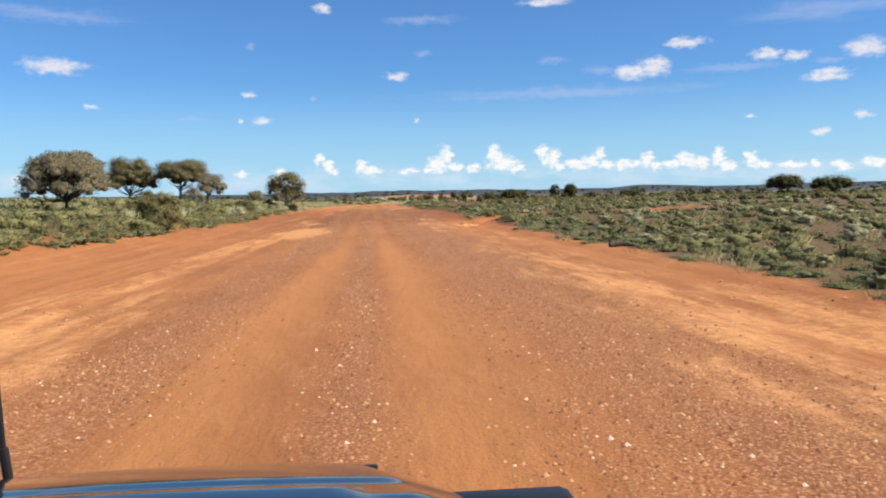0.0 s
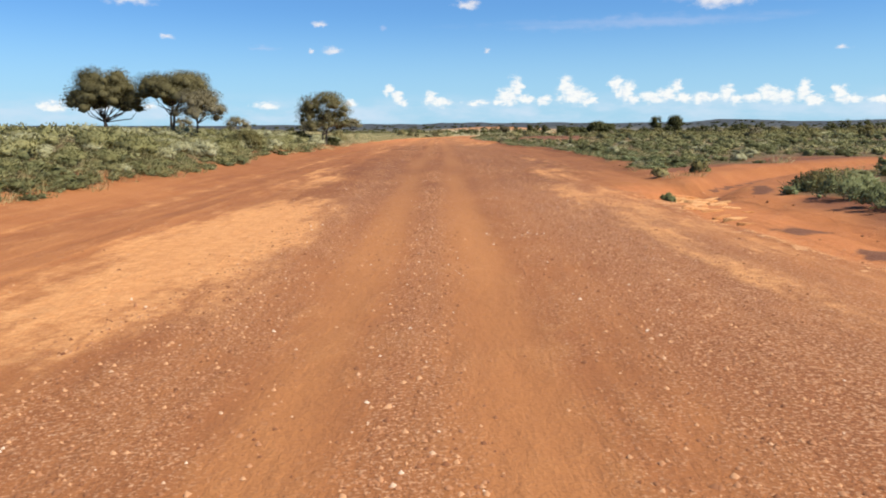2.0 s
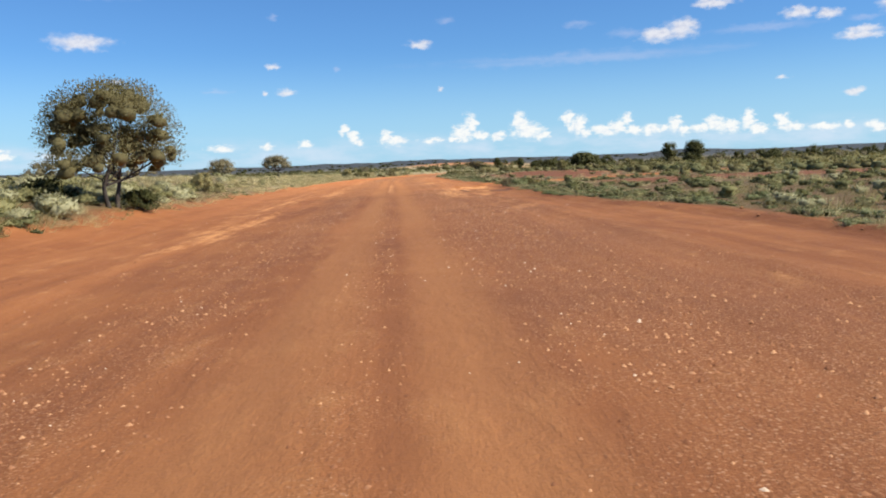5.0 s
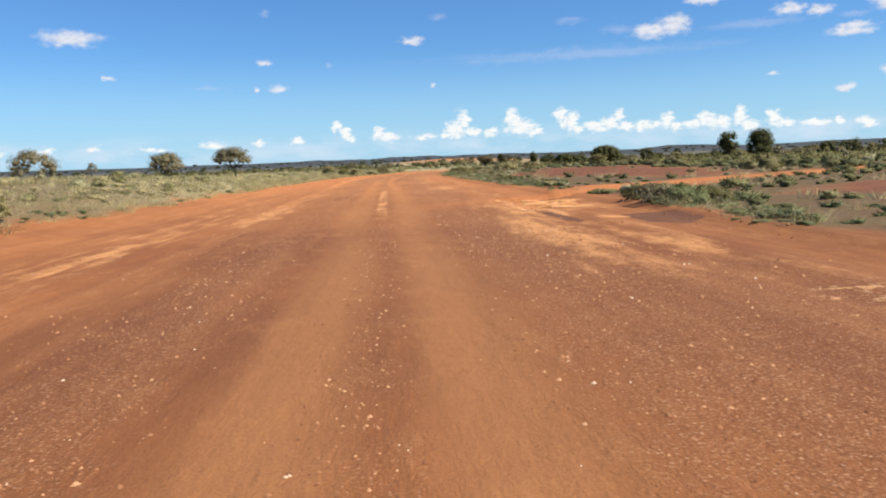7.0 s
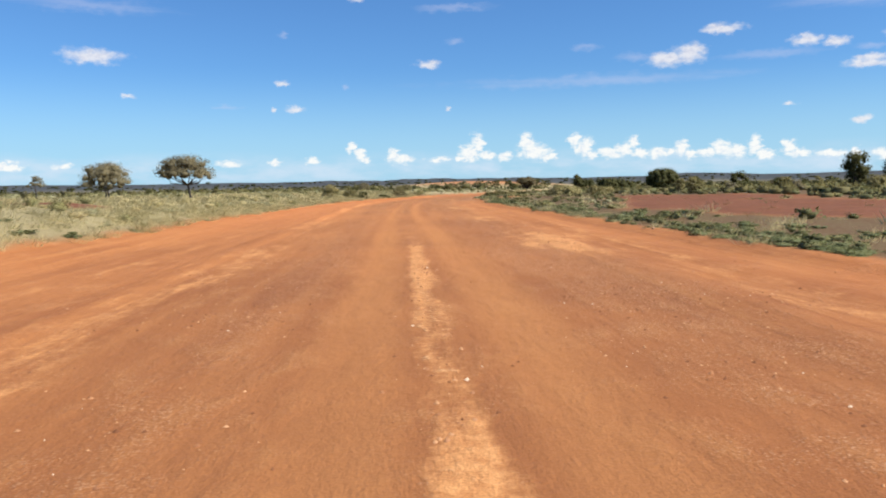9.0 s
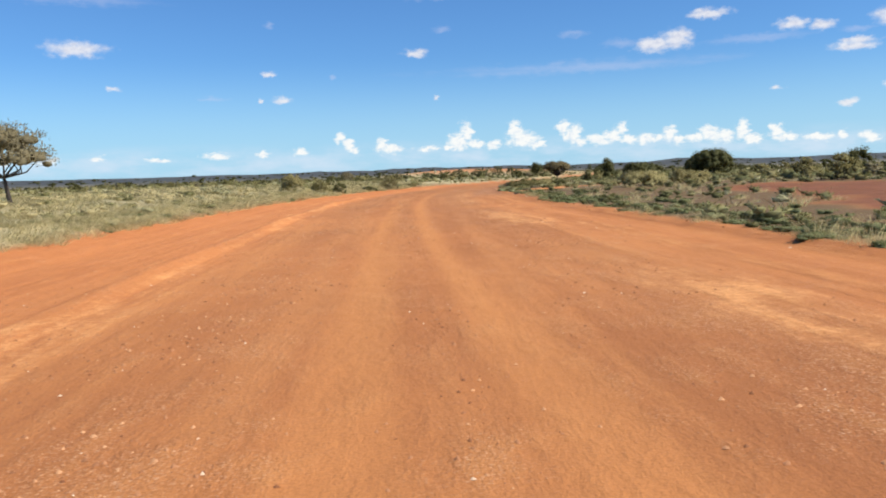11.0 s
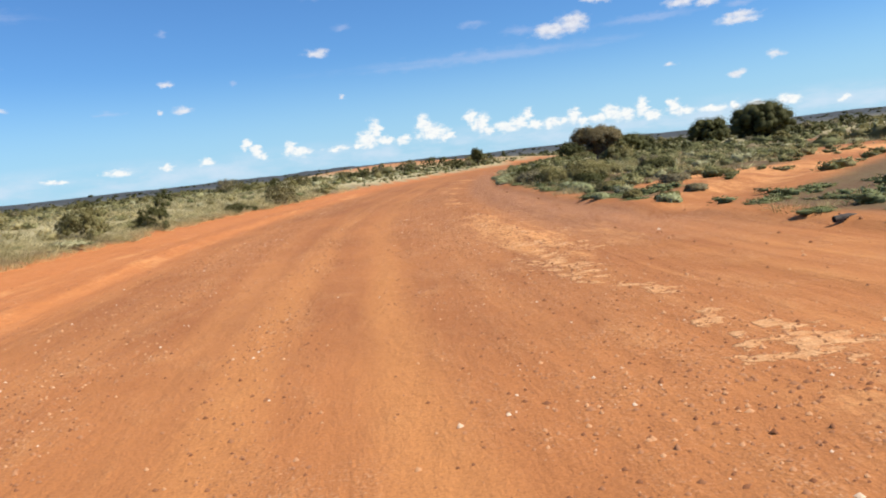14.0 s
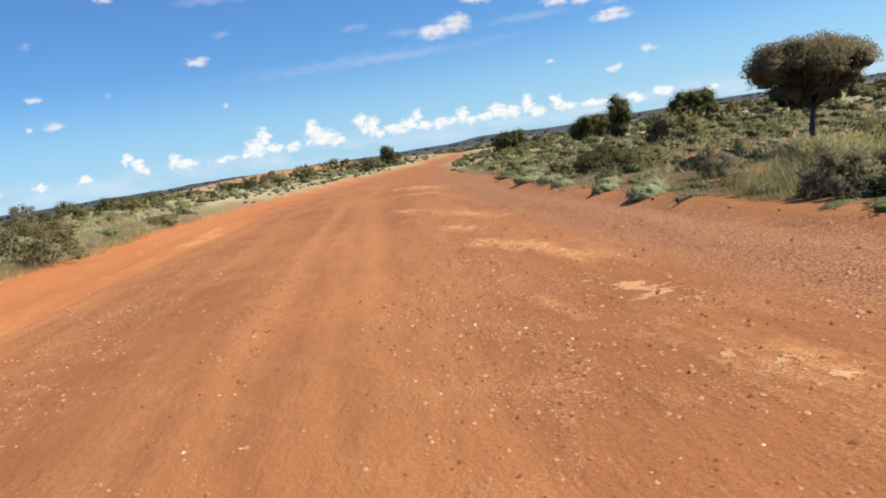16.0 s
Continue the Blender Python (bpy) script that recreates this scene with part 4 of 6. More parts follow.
tree("mulga_tree", -11.3, 106.2, 5.0, 6.1, MULGA, "large round-crowned mulga tree beside the road", seed=14, stem=0.2, flat=0.62, clumps=64, leaves=22000, leaf=0.085, stems=2, low=0.05, gap=0.15, core=0.5, grain=1.0)
tree("mulga_tree", -18.9, 203, 3.9, 5.1, GREYLEAF, "lone flat-topped grey tree on the grass plain", seed=17, stem=0.40, flat=0.5, gap=0.2, low=0.15, clumps=60, leaves=9000, leaf=0.1, core=0.55, grain=1.05, lean=(-0.5, 0))
tree("mulga_tree", -31.4, 217, 3.75, 5.6, GREYLEAF, "low spreading grey tree on the grass plain", seed=21, stem=0.24, flat=0.6, clumps=64, leaves=9000, leaf=0.1, stems=2, low=0.12, core=0.6, grain=1.05)
tree("mulga_tree", -47.1, 211, 4.4, 6.6, GREYLEAF, "wide grey-green tree on the plain", seed=23, stem=0.2, flat=0.7, clumps=40, leaves=3600, stems=3)
tree("mulga_tree", -58, 205, 4.2, 6.0, GREYLEAF, "wide grey-green tree on the plain", seed=25, stem=0.2, flat=0.7, clumps=36, leaves=3000, stems=3)
tree("mulga_tree", -55.3, 253, 3.45, 2.9, GREYLEAF, "small thin tree far out on the plain", seed=27, stem=0.5, flat=0.5, clumps=16, leaves=1200)
tree("mulga_tree", 19.75, 258.3, 2.95, 3.4, BROWNLEAF, "umbrella-shaped mulga tree with dense grey-brown crown", seed=31, stem=0.36, flat=0.55, clumps=150, leaves=36000, stems=1, leaf=0.045, core=0.65, low=0.52, grain=0.85, gap=0.0, rim=0.5)
tree("mulga_tree", 54.6, 293.7, 4.5, 8.0, DARKLEAF, "dense dark green dome-shaped tree", seed=33, stem=0.1, flat=0.75, clumps=190, grain=0.8, leaves=26000, stems=3, core=0.72, leaf=0.085, rim=0.3)
tree("mulga_tree", 64.6, 323.4, 4.1, 6.8, DARKLEAF, "dense green dome-shaped tree", seed=37, stem=0.06, flat=0.75, clumps=150, grain=0.8, leaves=14000, stems=3, core=0.72, leaf=0.1, rim=0.3)
tree("narrow_tree", 36.6, 295, 3.7, 2.2, DARKLEAF, "narrow upright dark tree", seed=39, stem=0.1, flat=1.0, clumps=60, grain=1.6, leaves=6500, core=0.7, leaf=0.09, rim=0.45)
tree("mulga_tree", 52.0, 351.5, 3.4, 5.8, DARKLEAF, "low dark dome-shaped tree near the road", seed=41, stem=0.08, flat=0.75, clumps=90, grain=0.85, leaves=7000, stems=3, core=0.72, leaf=0.13, rim=0.3)
tree("mulga_tree", 51.5, 325.5, 3.0, 6.0, DARKLEAF, "wide low dark tree in the scrub", seed=53, stem=0.06, flat=0.75, clumps=90, grain=0.85, leaves=7000, stems=3, core=0.72, leaf=0.12, rim=0.25)
tree("mulga_tree", 57.0, 334, 2.8, 7.5, DARKLEAF, "wide low dark tree in the scrub", seed=55, stem=0.06, flat=0.7, clumps=90, grain=0.85, leaves=7000, stems=3, core=0.72, leaf=0.12, rim=0.2)
tree("mulga_tree", 43.4, 394, 4.6, 3.4, DARKLEAF, "single dark tree beside the road beyond the bend", seed=43, stem=0.2, flat=1.0, clumps=44, grain=1.12, leaves=3740, core=0.52)
tree("mulga_tree", 59.9, 224, 4.8, 4.6, DARKLEAF, "tall dark green tree above the scrub", seed=45, stem=0.18, flat=0.9, clumps=64, grain=1.12, leaves=7140, stems=2, core=0.52)
tree("mulga_tree", 55.8, 227, 4.6, 3.5, DARKLEAF, "dark green tree above the scrub", seed=47, stem=0.18, flat=0.9, clumps=51, grain=1.12, leaves=5100, stems=2, core=0.52)
tree("mulga_tree", 87.5, 154.5, 4.7, 8.8, DARKLEAF, "wide dark tree standing in the saltbush plain", seed=49, stem=0.34, flat=0.5, clumps=102, grain=1.12, leaves=8000, stems=2, gap=0.2, leaf=0.13, low=0.15)
tree("mulga_tree", 118, 186, 4.9, 12.0, DARKLEAF, "wide dark tree standing in the saltbush plain", seed=51, stem=0.28, flat=0.5, clumps=102, grain=1.12, leaves=8000, stems=3, gap=0.2, leaf=0.14, low=0.1)


def bush(x, y, tall, wide, mat, label, seed, name="bush", leaves=2200, clumps=44, leaf=0.1, flat=0.8, core=0.5, grain=0.72):
    return tree(name, x, y, tall, wide, mat, label, "bush", seed=seed, stem=0.03, flat=flat, clumps=clumps, leaves=leaves, leaf=leaf, stems=3, core=core, grain=grain)


bush(-11.0, 40.6, 1.8, 3.2, DRY, "rounded olive-green bush on the verge", 61, leaves=14000, clumps=90, leaf=0.06, grain=0.6)
bush(-12.9, 81.6, 1.3, 2.4, DRY, "open feathery olive bush on the verge", 62, leaves=9000, clumps=60, leaf=0.06, core=0.35)
bush(-13.6, 105.6, 0.9, 2.2, DARKLEAF, "low dark bush beneath the large tree", 63)
bush(-10.6, 107.9, 0.9, 1.8, DARKLEAF, "low dark bush beneath the large tree", 64)
bush(-12.4, 125.4, 1.45, 1.6, OLIVE, "tall olive-brown bush on the verge", 65, leaves=3000, core=0.5)
bush(-12.4, 129.6, 0.8, 1.1, OLIVE, "olive-brown bush on the verge", 66)
bush(-9.9, 237.8, 1.85, 2.6, OLIVE, "big rounded pale olive bush at the bend", 67, leaves=11000, clumps=80, leaf=0.055, grain=0.62)
bush(-7.7, 242.7, 1.35, 2.2, DRY, "spreading olive bush at the bend", 68, leaves=2600, leaf=0.08)
bush(-6.2, 248.3, 1.25, 1.5, DARKLEAF, "small dark bush at the bend", 69, leaves=1800, leaf=0.08)
for i, (x, y, tall, wide, mat) in enumerate(((10.6, 135.4, 0.25, 0.9, GREEN), (10.2, 133.9, 0.3, 0.9, DRY), (9.7, 132.4, 0.34, 1.0, GREEN), (9.3, 131.0, 0.36, 1.1, GREEN), (8.4, 129.4, 0.5, 1.6, DRY), (8.3, 127.6, 0.6, 1.6, GREYLEAF),
                                            (8.5, 125.9, 0.5, 1.5, GREEN), (9.6, 129.2, 0.5, 1.6, GREEN), (10.2, 132.0, 0.45, 1.5, DRY), (9.7, 126.6, 0.5, 1.4, DRY), (8.9, 46.6, 0.5, 1.5, DRY), (8.2, 44.4, 0.5, 1.4, GREEN), (7.8, 42.5, 0.45, 1.3, GREEN),
                                            (8.7, 54.6, 0.4, 0.7, DRY), (5.95, 48.9, 0.25, 0.45, GREEN), (7.0, 53.4, 0.3, 0.6, OLIVE))):
    bush(x, y, tall, wide, mat, "low bush on the red bank of the drain", 400 + i, leaves=1500, leaf=0.06, clumps=26)
bush(-0.9, 270.4, 1.6, 2.8, MULGA, "open feathery grey-brown bush beside the bend", 381, leaves=6000, clumps=60, leaf=0.06, core=0.35)
bush(-3.6, 261.7, 0.55, 1.7, DARKLEAF, "low dark green bush at the road's edge", 382, leaves=3000, leaf=0.06)
bush(-2.8, 264.2, 0.35, 0.9, DARKLEAF, "small dark bush at the road's edge", 383, leaves=1500, leaf=0.06)
bush(2.7, 285.6, 0.6, 2.0, DRY, "olive-green bush at the road's edge", 384, leaves=2400, leaf=0.07)
bush(-11.0, 350.5, 2.6, 3.9, MULGA, "flat-topped dark bush on the plain", 385, leaves=2600, leaf=0.1)
bush(-8.9, 311.6, 2.2, 2.7, GREYLEAF, "small umbrella-shaped bush on the plain", 386, leaves=2400, leaf=0.08)
bush(0.7, 324.1, 1.8, 2.9, MULGA, "rounded dark olive bush beside the bend", 387, leaves=2600, leaf=0.09)
bush(-1.1, 314.5, 1.5, 2.8, DRY, "low rounded olive bush beside the bend", 388, leaves=2600, leaf=0.09)
for i, (x, y, tall, wide, mat) in enumerate(((26.8, 401.5, 3.0, 5.0, MULGA), (31.3, 394.5, 3.3, 5.4, DARKLEAF), (17.6, 383, 1.9, 3.6, MULGA), (13.3, 362.5, 1.4, 2.2, MULGA), (10.5, 354, 1.3, 2.8, DARKLEAF))):
    bush(x, y, tall, wide, mat, "rounded dark bush beyond the bend", 390 + i, leaves=2000, leaf=0.13)
bush(18.4, 266.8, 0.9, 1.9, DARKLEAF, "dark green bush beyond the umbrella-shaped tree", 73, leaves=4200, leaf=0.06, clumps=50)
bush(17.6, 263.2, 0.75, 2.0, DRY, "olive-green bush beyond the umbrella-shaped tree", 74, leaves=4200, leaf=0.06, clumps=50)
bush(14.9, 256.0, 0.68, 1.15, GREYLEAF, "rounded grey-brown dry bush beside the tall grass", 70, leaves=4200, leaf=0.045, clumps=50)
bush(18.9, 254.9, 0.7, 1.3, DARKLEAF, "dark bush beneath the umbrella-shaped tree", 72, leaves=3200, leaf=0.05)

BEND = ((12.3, 246.4, 1.5, 1.7, DARKLEAF), (12.2, 245.0, 1.55, 1.7, DRY), (13.6, 245.3, 1.9, 2.2, DRY), (12.4, 248.2, 1.3, 1.4, GREYLEAF), (12.6, 250.3, 1.3, 1.6, GREYLEAF), (18.9, 249.0, 1.7, 1.7, GREYLEAF), (17.8, 254.2, 1.4, 1.4, DARKLEAF), (16.4, 264.2, 1.6, 1.8, DARKLEAF), (18.0, 246.8, 1.2, 2.0, DRY), (12.9, 243.2, 1.3, 1.6, DRY),
        (13.7, 246.4, 1.0, 2.0, DRY), (14.2, 244.2, 1.3, 2.6, DRY), (12.6, 241.6, 0.9, 1.7, DARKLEAF), (15.4, 247.6, 1.25, 2.4, DRY),
        (16.6, 243.6, 1.3, 2.2, DARKLEAF), (10.6, 234.6, 0.6, 1.3, DRY), (9.4, 230.2, 0.45, 0.6, DRY), (9.5, 228.4, 0.4, 0.7, DRY), (10.8, 229.4, 0.4, 0.7, GREYLEAF),
        (12.2, 233.2, 0.55, 1.2, GREYLEAF), (11.6, 238.6, 0.8, 1.3, DARKLEAF), (17.0, 259.4, 0.7, 1.5, DRY), (21.5, 268.5, 0.9, 1.6, GREYLEAF),
        (10.6, 237.6, 0.62, 1.1, MINT), (10.3, 236.2, 0.55, 0.9, MINT), (10.9, 239.6, 0.6, 0.8, MINT), (12.3, 254.9, 0.46, 1.05, MINT), (12.9, 255.6, 0.5, 0.95, MINT), (12.9, 257.4, 0.42, 0.9, MINT), (13.9, 258.9, 0.45, 1.0, MINT), (13.8, 261.2, 0.4, 0.9, MINT),
        (14.6, 263.6, 0.5, 1.2, MINT), (14.9, 265.9, 0.5, 1.3, MINT), (15.9, 267.6, 0.5, 1.2, MINT), (17.6, 271.6, 0.5, 1.4, MINT), (18.6, 274.0, 0.5, 1.4, MINT), (20.4, 279, 0.5, 1.5, MINT), (21.9, 285.6, 0.5, 1.7, MINT),
        (8.9, 231.3, 0.4, 0.7, MINT), (9.3, 228.0, 0.42, 0.8, MINT), (13.4, 232.5, 0.5, 0.9, DRY))
WORDS = {DRY.name: "olive-green bush on the inside of the bend", DARKLEAF.name: "dark green bush on the inside of the bend", GREYLEAF.name: "low grey-brown bush on the inside of the bend", MINT.name: "low pale green leafy clump on the bank"}
for i, (x, y, tall, wide, mat) in enumerate(BEND):
    bush(x, y, tall * 0.48, wide * (0.75 if mat is MINT else 0.9), mat, WORDS[mat.name], 300 + i, leaves=3600, leaf=0.045, clumps=44)
bush(14.6, 252.8, 0.7, 1.9, OLIVE, "olive-brown feathery bush in the tall grass", 335, leaves=4200, leaf=0.06, clumps=46, core=0.45)
bush(17.4, 253.6, 0.85, 2.2, OLIVE, "straw-olive feathery bush in the tall grass", 336, leaves=4200, leaf=0.07, clumps=46, core=0.45)
bush(13.4, 250.4, 0.5, 1.5, DRY, "low olive bush at the road bank", 337, leaves=3200, leaf=0.05, clumps=40)
bush(16.2, 250.6, 0.6, 2.6, OLIVE, "straw-olive feathery bush on the inside of the bend", 332, leaves=3600, leaf=0.08, core=0.4)
bush(18.0, 221.5, 1.1, 4.2, OLIVE, "pale straw thicket beside the bare clearing", 333, leaves=2600, leaf=0.12, clumps=34, core=0.6)
bush(23.0, 224.5, 1.1, 3.6, OLIVE, "pale straw thicket beside the bare clearing", 334, leaves=2200, leaf=0.12, clumps=30, core=0.6)

rng = np.random.default_rng(9)
SPOTS = []


def free(x, y, r):
    return all((x - a) ** 2 + (y - b) ** 2 > (r + c) ** 2 for a, b, c in SPOTS)


# dark bushes of the belt beyond the clearing and along the far road
belt = []
for k in range(4000):
    if len(belt) >= 150:
        break
    x, y = rng.uniform(12, 170), rng.uniform(150, 430)
    u, h = across(x, y)
    if abs(u) < h + 5 or bare_field(x, y) > 0.1 or x < 30 and y < 250 or (x - 34) ** 2 + (y - 190) ** 2 < 300 or not free(x, y, 3):
        continue
    if bumpy(x, y, 26, 2) < -0.1 and rng.random() < 0.85:
        continue
    SPOTS.append((x, y, 1.6))
    belt.append((x, y))
for k in range(3000):
    if len(belt) >= 215:
        break
    x, y = rng.uniform(-70, 60), rng.uniform(255, 470)
    u, h = across(x, y)
    if u > -h - 2 or (x < -30 and rng.random() < 0.8) or not free(x, y, 2.5):
        continue
    SPOTS.append((x, y, 1.2))
    belt.append((x, y))
for k in range(900):
    if len(belt) >= 250:
        break
    x, y = rng.uniform(40, 190), rng.uniform(40, 160)
    if not free(x, y, 8):
        continue
    SPOTS.append((x, y, 3))
    belt.append((x, y))
for cx, cy, rx, ry, n in ((50, 296, 26, 16, 10), (88, 232, 28, 20, 26), (36, 335, 14, 22, 12), (110, 300, 30, 20, 14)):
    for k in range(n):
        x, y = cx + rng.uniform(-rx, rx), cy + rng.uniform(-ry, ry)
        u, h = across(x, y)
        if abs(u) > h + 5:
            belt.append((x, y))
kinds = []
for i, (mat, label) in enumerate(((DARKLEAF, "dark green bush in the scrub belt"), (DRY, "olive-brown bush in the scrub belt"), (DARKLEAF, "rounded dark green bush in the scrub belt"), (GREYLEAF, "grey-green bush in the scrub belt"), (DRY, "low spreading olive bush in the scrub belt"))):
    x, y = belt[i]
    kinds.append(tagged(bush(x, y, (1.9, 1.6, 2.4, 1.5, 1.2)[i], (2.7, 2.2, 3.0, 2.2, 2.8)[i], mat, label, 80 + i, leaves=740, clumps=20, leaf=0.12, core=0.72, grain=1.0), group="bushes of the scrub belt"))
for x, y in belt[5:]:
    k = kinds[int(rng.integers(0, 5))]
    s = rng.uniform(0.6, 1.25) * (0.55 if 30 < x < 90 and 255 < y < 320 else 1.15 if x > 22 and y > 205 else 0.9 if x > 22 else 0.62)
    ob = copy_thing(k, pose(x, y, float(height(x, y)) - 0.05, 0, 0, rng.uniform(0, 360)))
    ob.scale = (s * rng.uniform(0.9, 1.2), s * rng.uniform(0.9, 1.2), s)

# ---------------------------------------------------------------- the low scrub
SHRUB_NEAR = [shrub_shape(200 + i, 640, 0.056, 7, tall=0.5) for i in range(4)]
SHRUB_MID = [shrub_shape(220 + i, 72, 0.096, 2, tall=0.5) for i in range(5)]
SHRUB_FAR = [join([lump(np.random.default_rng(i), (0, 0, 0.2), 0.46, 0.6, 4, 6), leaf_cloud(np.random.default_rng(i), [(0, 0, 0.2)], [0.42], 16, 0.17, 0.6)]) for i in range(4)]
MAT_NEAR = [shrub_shape(240 + i, 430, 0.056, 7, flat=0.55, tall=0.3) for i in range(3)]
THICK_TUFTS = [tuft_shape(270 + i, 26, 0.9, 2.0, 0.014) for i in range(4)]
TUFTS = [tuft_shape(260 + i, 34, 1.0, 1.7, 0.024) for i in range(4)]
LOOSE_TUFTS = [tuft_shape(275 + i, 90, 1.0, 2.2, 0.008) for i in range(4)]
FINE_TUFTS = [tuft_shape(265 + i, 64, 1.0, 1.5, 0.007) for i in range(4)]


def scatter(n, x0, x1, y0, y1, keep, seed):
    """Random places on the plan that pass keep(x, y, u, h)."""
    g = np.random.default_rng(seed)
    x, y = g.uniform(x0, x1, n), g.uniform(y0, y1, n)
    u, h = across(x, y)
    ok = keep(x, y, u, h, g.random(n))
    return x[ok], y[ok], g


def rows(x, y, g, w0, w1, t0, t1):
    """Rows for many(): the plants stand on the ground, with widths and heights between the limits."""
    n = len(x)
    w = w0 + (w1 - w0) * g.random(n) ** 1.6
    return np.c_[x, y, height(x, y) - 0.04, g.uniform(0, 6.28, n), w, w * g.uniform(t0, t1, n)]


def off_road(x, y):
    return (road_edge(x, y) < -0.15) & (bare_field(x, y) < 0.35)


def keep_left_salt(x, y, u, h, q):
    dense = smooth(135, 105, y) * smooth(0.0, 1.2, -u - h) + 0.07 + 0.12 * smooth(215, 250, y)
    return off_road(x, y) & (u < 0) & (q < dense * (0.75 + 0.5 * bumpy(x, y, 5, 3)) * smooth(48, 22, -u))


def keep_right_salt(x, y, u, h, q):
    dense = 0.36 + 0.60 * smooth(125, 90, y) + 0.75 * smooth(233, 238, y)
    return off_road(x, y) & (u > h + 1.0) & (q < dense * (0.7 + 0.6 * bumpy(x, y, 4.5, 6)) * smooth(50, 24, u))


def keep_edge_green(x, y, u, h, q):
    strip = 1.3 * np.exp(-((u - h - 0.6) / 0.8) ** 2) + 0.5 * np.exp(-((u - h - 2.0) / 1.5) ** 2) + 0.16 * smooth(140, 60, y) + 0.3 * smooth(225, 245, y)
    return (road_edge(x, y) < 0.0) & (bare_field(x, y) < 0.6) & (u > 0) & (q < strip * (0.65 + 0.6 * bumpy(x, y, 3.5, 1)))


def keep_grass(x, y, u, h, q):
    left = (u < 0) * (0.30 + 1.35 * smooth(105, 145, y) * smooth(24, 12, -u - h) + 0.9 * smooth(85, 115, y) * np.exp(-((-u - h - 0.7) / 1.0) ** 2))
    right = (u > 0) * (0.18 + 0.75 * np.exp(-((u - h - 0.3) / 0.5) ** 2) + 0.4 * smooth(230, 250, y))
    return (road_edge(x, y) < 0.15) & (bare_field(x, y) < 0.5) & (q < (left + right) * (0.7 + 0.6 * bumpy(x, y, 3.0, 8)))


def plant_things(name, shapes, mat, label, group, spots, most):
    """The nearest shrubs, each a thing of its own on one of a few meshes."""
    meshes = [simple_mesh(name, v, f, mat, s) for v, f, s in shapes]
    order = np.argsort(np.abs(spots[:, 7]))[:most]
    for i in order:
        x, y, z, turn, w, t = spots[i, :6]
        ob = new(name, meshes[i % len(meshes)])
        ob.matrix_world = Matrix.LocRotScale((x, y, z), Euler((0, 0, turn)), (w, w, t))
        tagged(ob, label, "shrub", group)
    rest = np.ones(len(spots), bool)
    rest[order] = False
    return spots[rest][:, :6]


def with_gap(r):
    u, h = across(r[:, 0], r[:, 1])
    return np.c_[r, u, np.abs(u) - h + 0.02 * np.maximum(0, r[:, 1] - 262)]


g_ = rows(*scatter(12500, -48, -7, -4, 300, keep_left_salt, 1), 0.75, 1.9, 0.55, 0.95)
g_[:, 5] *= np.interp(g_[:, 1], [150, 190], [1, 0.62])
pale_ = np.random.default_rng(3).random(len(g_)) < 0.22
rest = plant_things("saltbush", SHRUB_NEAR, SALT, "rounded grey-green saltbush on red earth", "saltbush along the road", with_gap(g_[~pale_]), 290)
many("saltbush_scrub", SHRUB_MID, rest, SALT, "dense grey-green saltbush scrub on red earth", "scrub")
rest = plant_things("bluebush", SHRUB_NEAR, BLUE, "pale silvery bluebush among the saltbush", "bluebush along the road", with_gap(g_[pale_]), 200)
many("bluebush_scrub", SHRUB_MID, rest, BLUE, "pale silvery bluebush scrub", "scrub")
g_ = rows(*scatter(9500, 6, 48, -4, 300, keep_right_salt, 2), 0.6, 1.5, 0.45, 0.75)
pale_ = np.random.default_rng(4).random(len(g_)) < 0.10
drab_ = ~pale_ & (np.random.default_rng(41).random(len(g_)) < 0.72)
many("saltbush_scrub", SHRUB_MID, g_[~pale_ & ~drab_], SALT, "low grey-green saltbush scrub on red earth", "scrub")
many("olive_scrub", SHRUB_MID, g_[drab_], SAGE, "low olive-brown scrub on red earth", "scrub")
many("bluebush_scrub", SHRUB_MID, g_[pale_], BLUE, "pale low bluebush scrub", "scrub")
g_ = rows(*scatter(5000, 6.5, 30, -4, 300, keep_edge_green, 5), 0.4, 1.0, 0.38, 0.62)
strip_ = rows(*scatter(4200, 6.5, 13, -2, 262, keep_edge_green, 15), 0.4, 1.05, 0.32, 0.55)
g_ = np.concatenate([g_, strip_])
rest = plant_things("groundcover_clump", MAT_NEAR, GREEN, "low green groundcover clump on the road bank", "groundcover along the road", with_gap(g_), 290)
many("groundcover", SHRUB_MID, rest, GREEN, "low green groundcover on red earth", "groundcover")
g_ = rows(*scatter(30000, -36, 34, -4, 300, keep_grass, 6), 0.40, 0.8, 0.4, 0.7)
near_ = with_gap(g_)[:, 7] < 3.0
many("dry_grass", FINE_TUFTS, g_[near_], STRAW, "dry straw-coloured grass tufts along the road", "grass")
many("dry_grass", TUFTS, g_[~near_], STRAW, "dry straw-coloured grass tufts", "grass")


def keep_olive(x, y, u, h, q):
    right = (u > h + 0.2) * (0.50 * smooth(130, 100, y) + 0.7 * smooth(228, 244, y) + 0.05)
    left = (u < 0) * (0.22 + 0.15 * smooth(105, 145, y))
    return (road_edge(x, y) < 0.1) & ((bare_field(x, y) < 0.4) | (q < 0.035)) & (q < (left + right) * (0.8 + 0.5 * bumpy(x, y, 2.4, 5)))


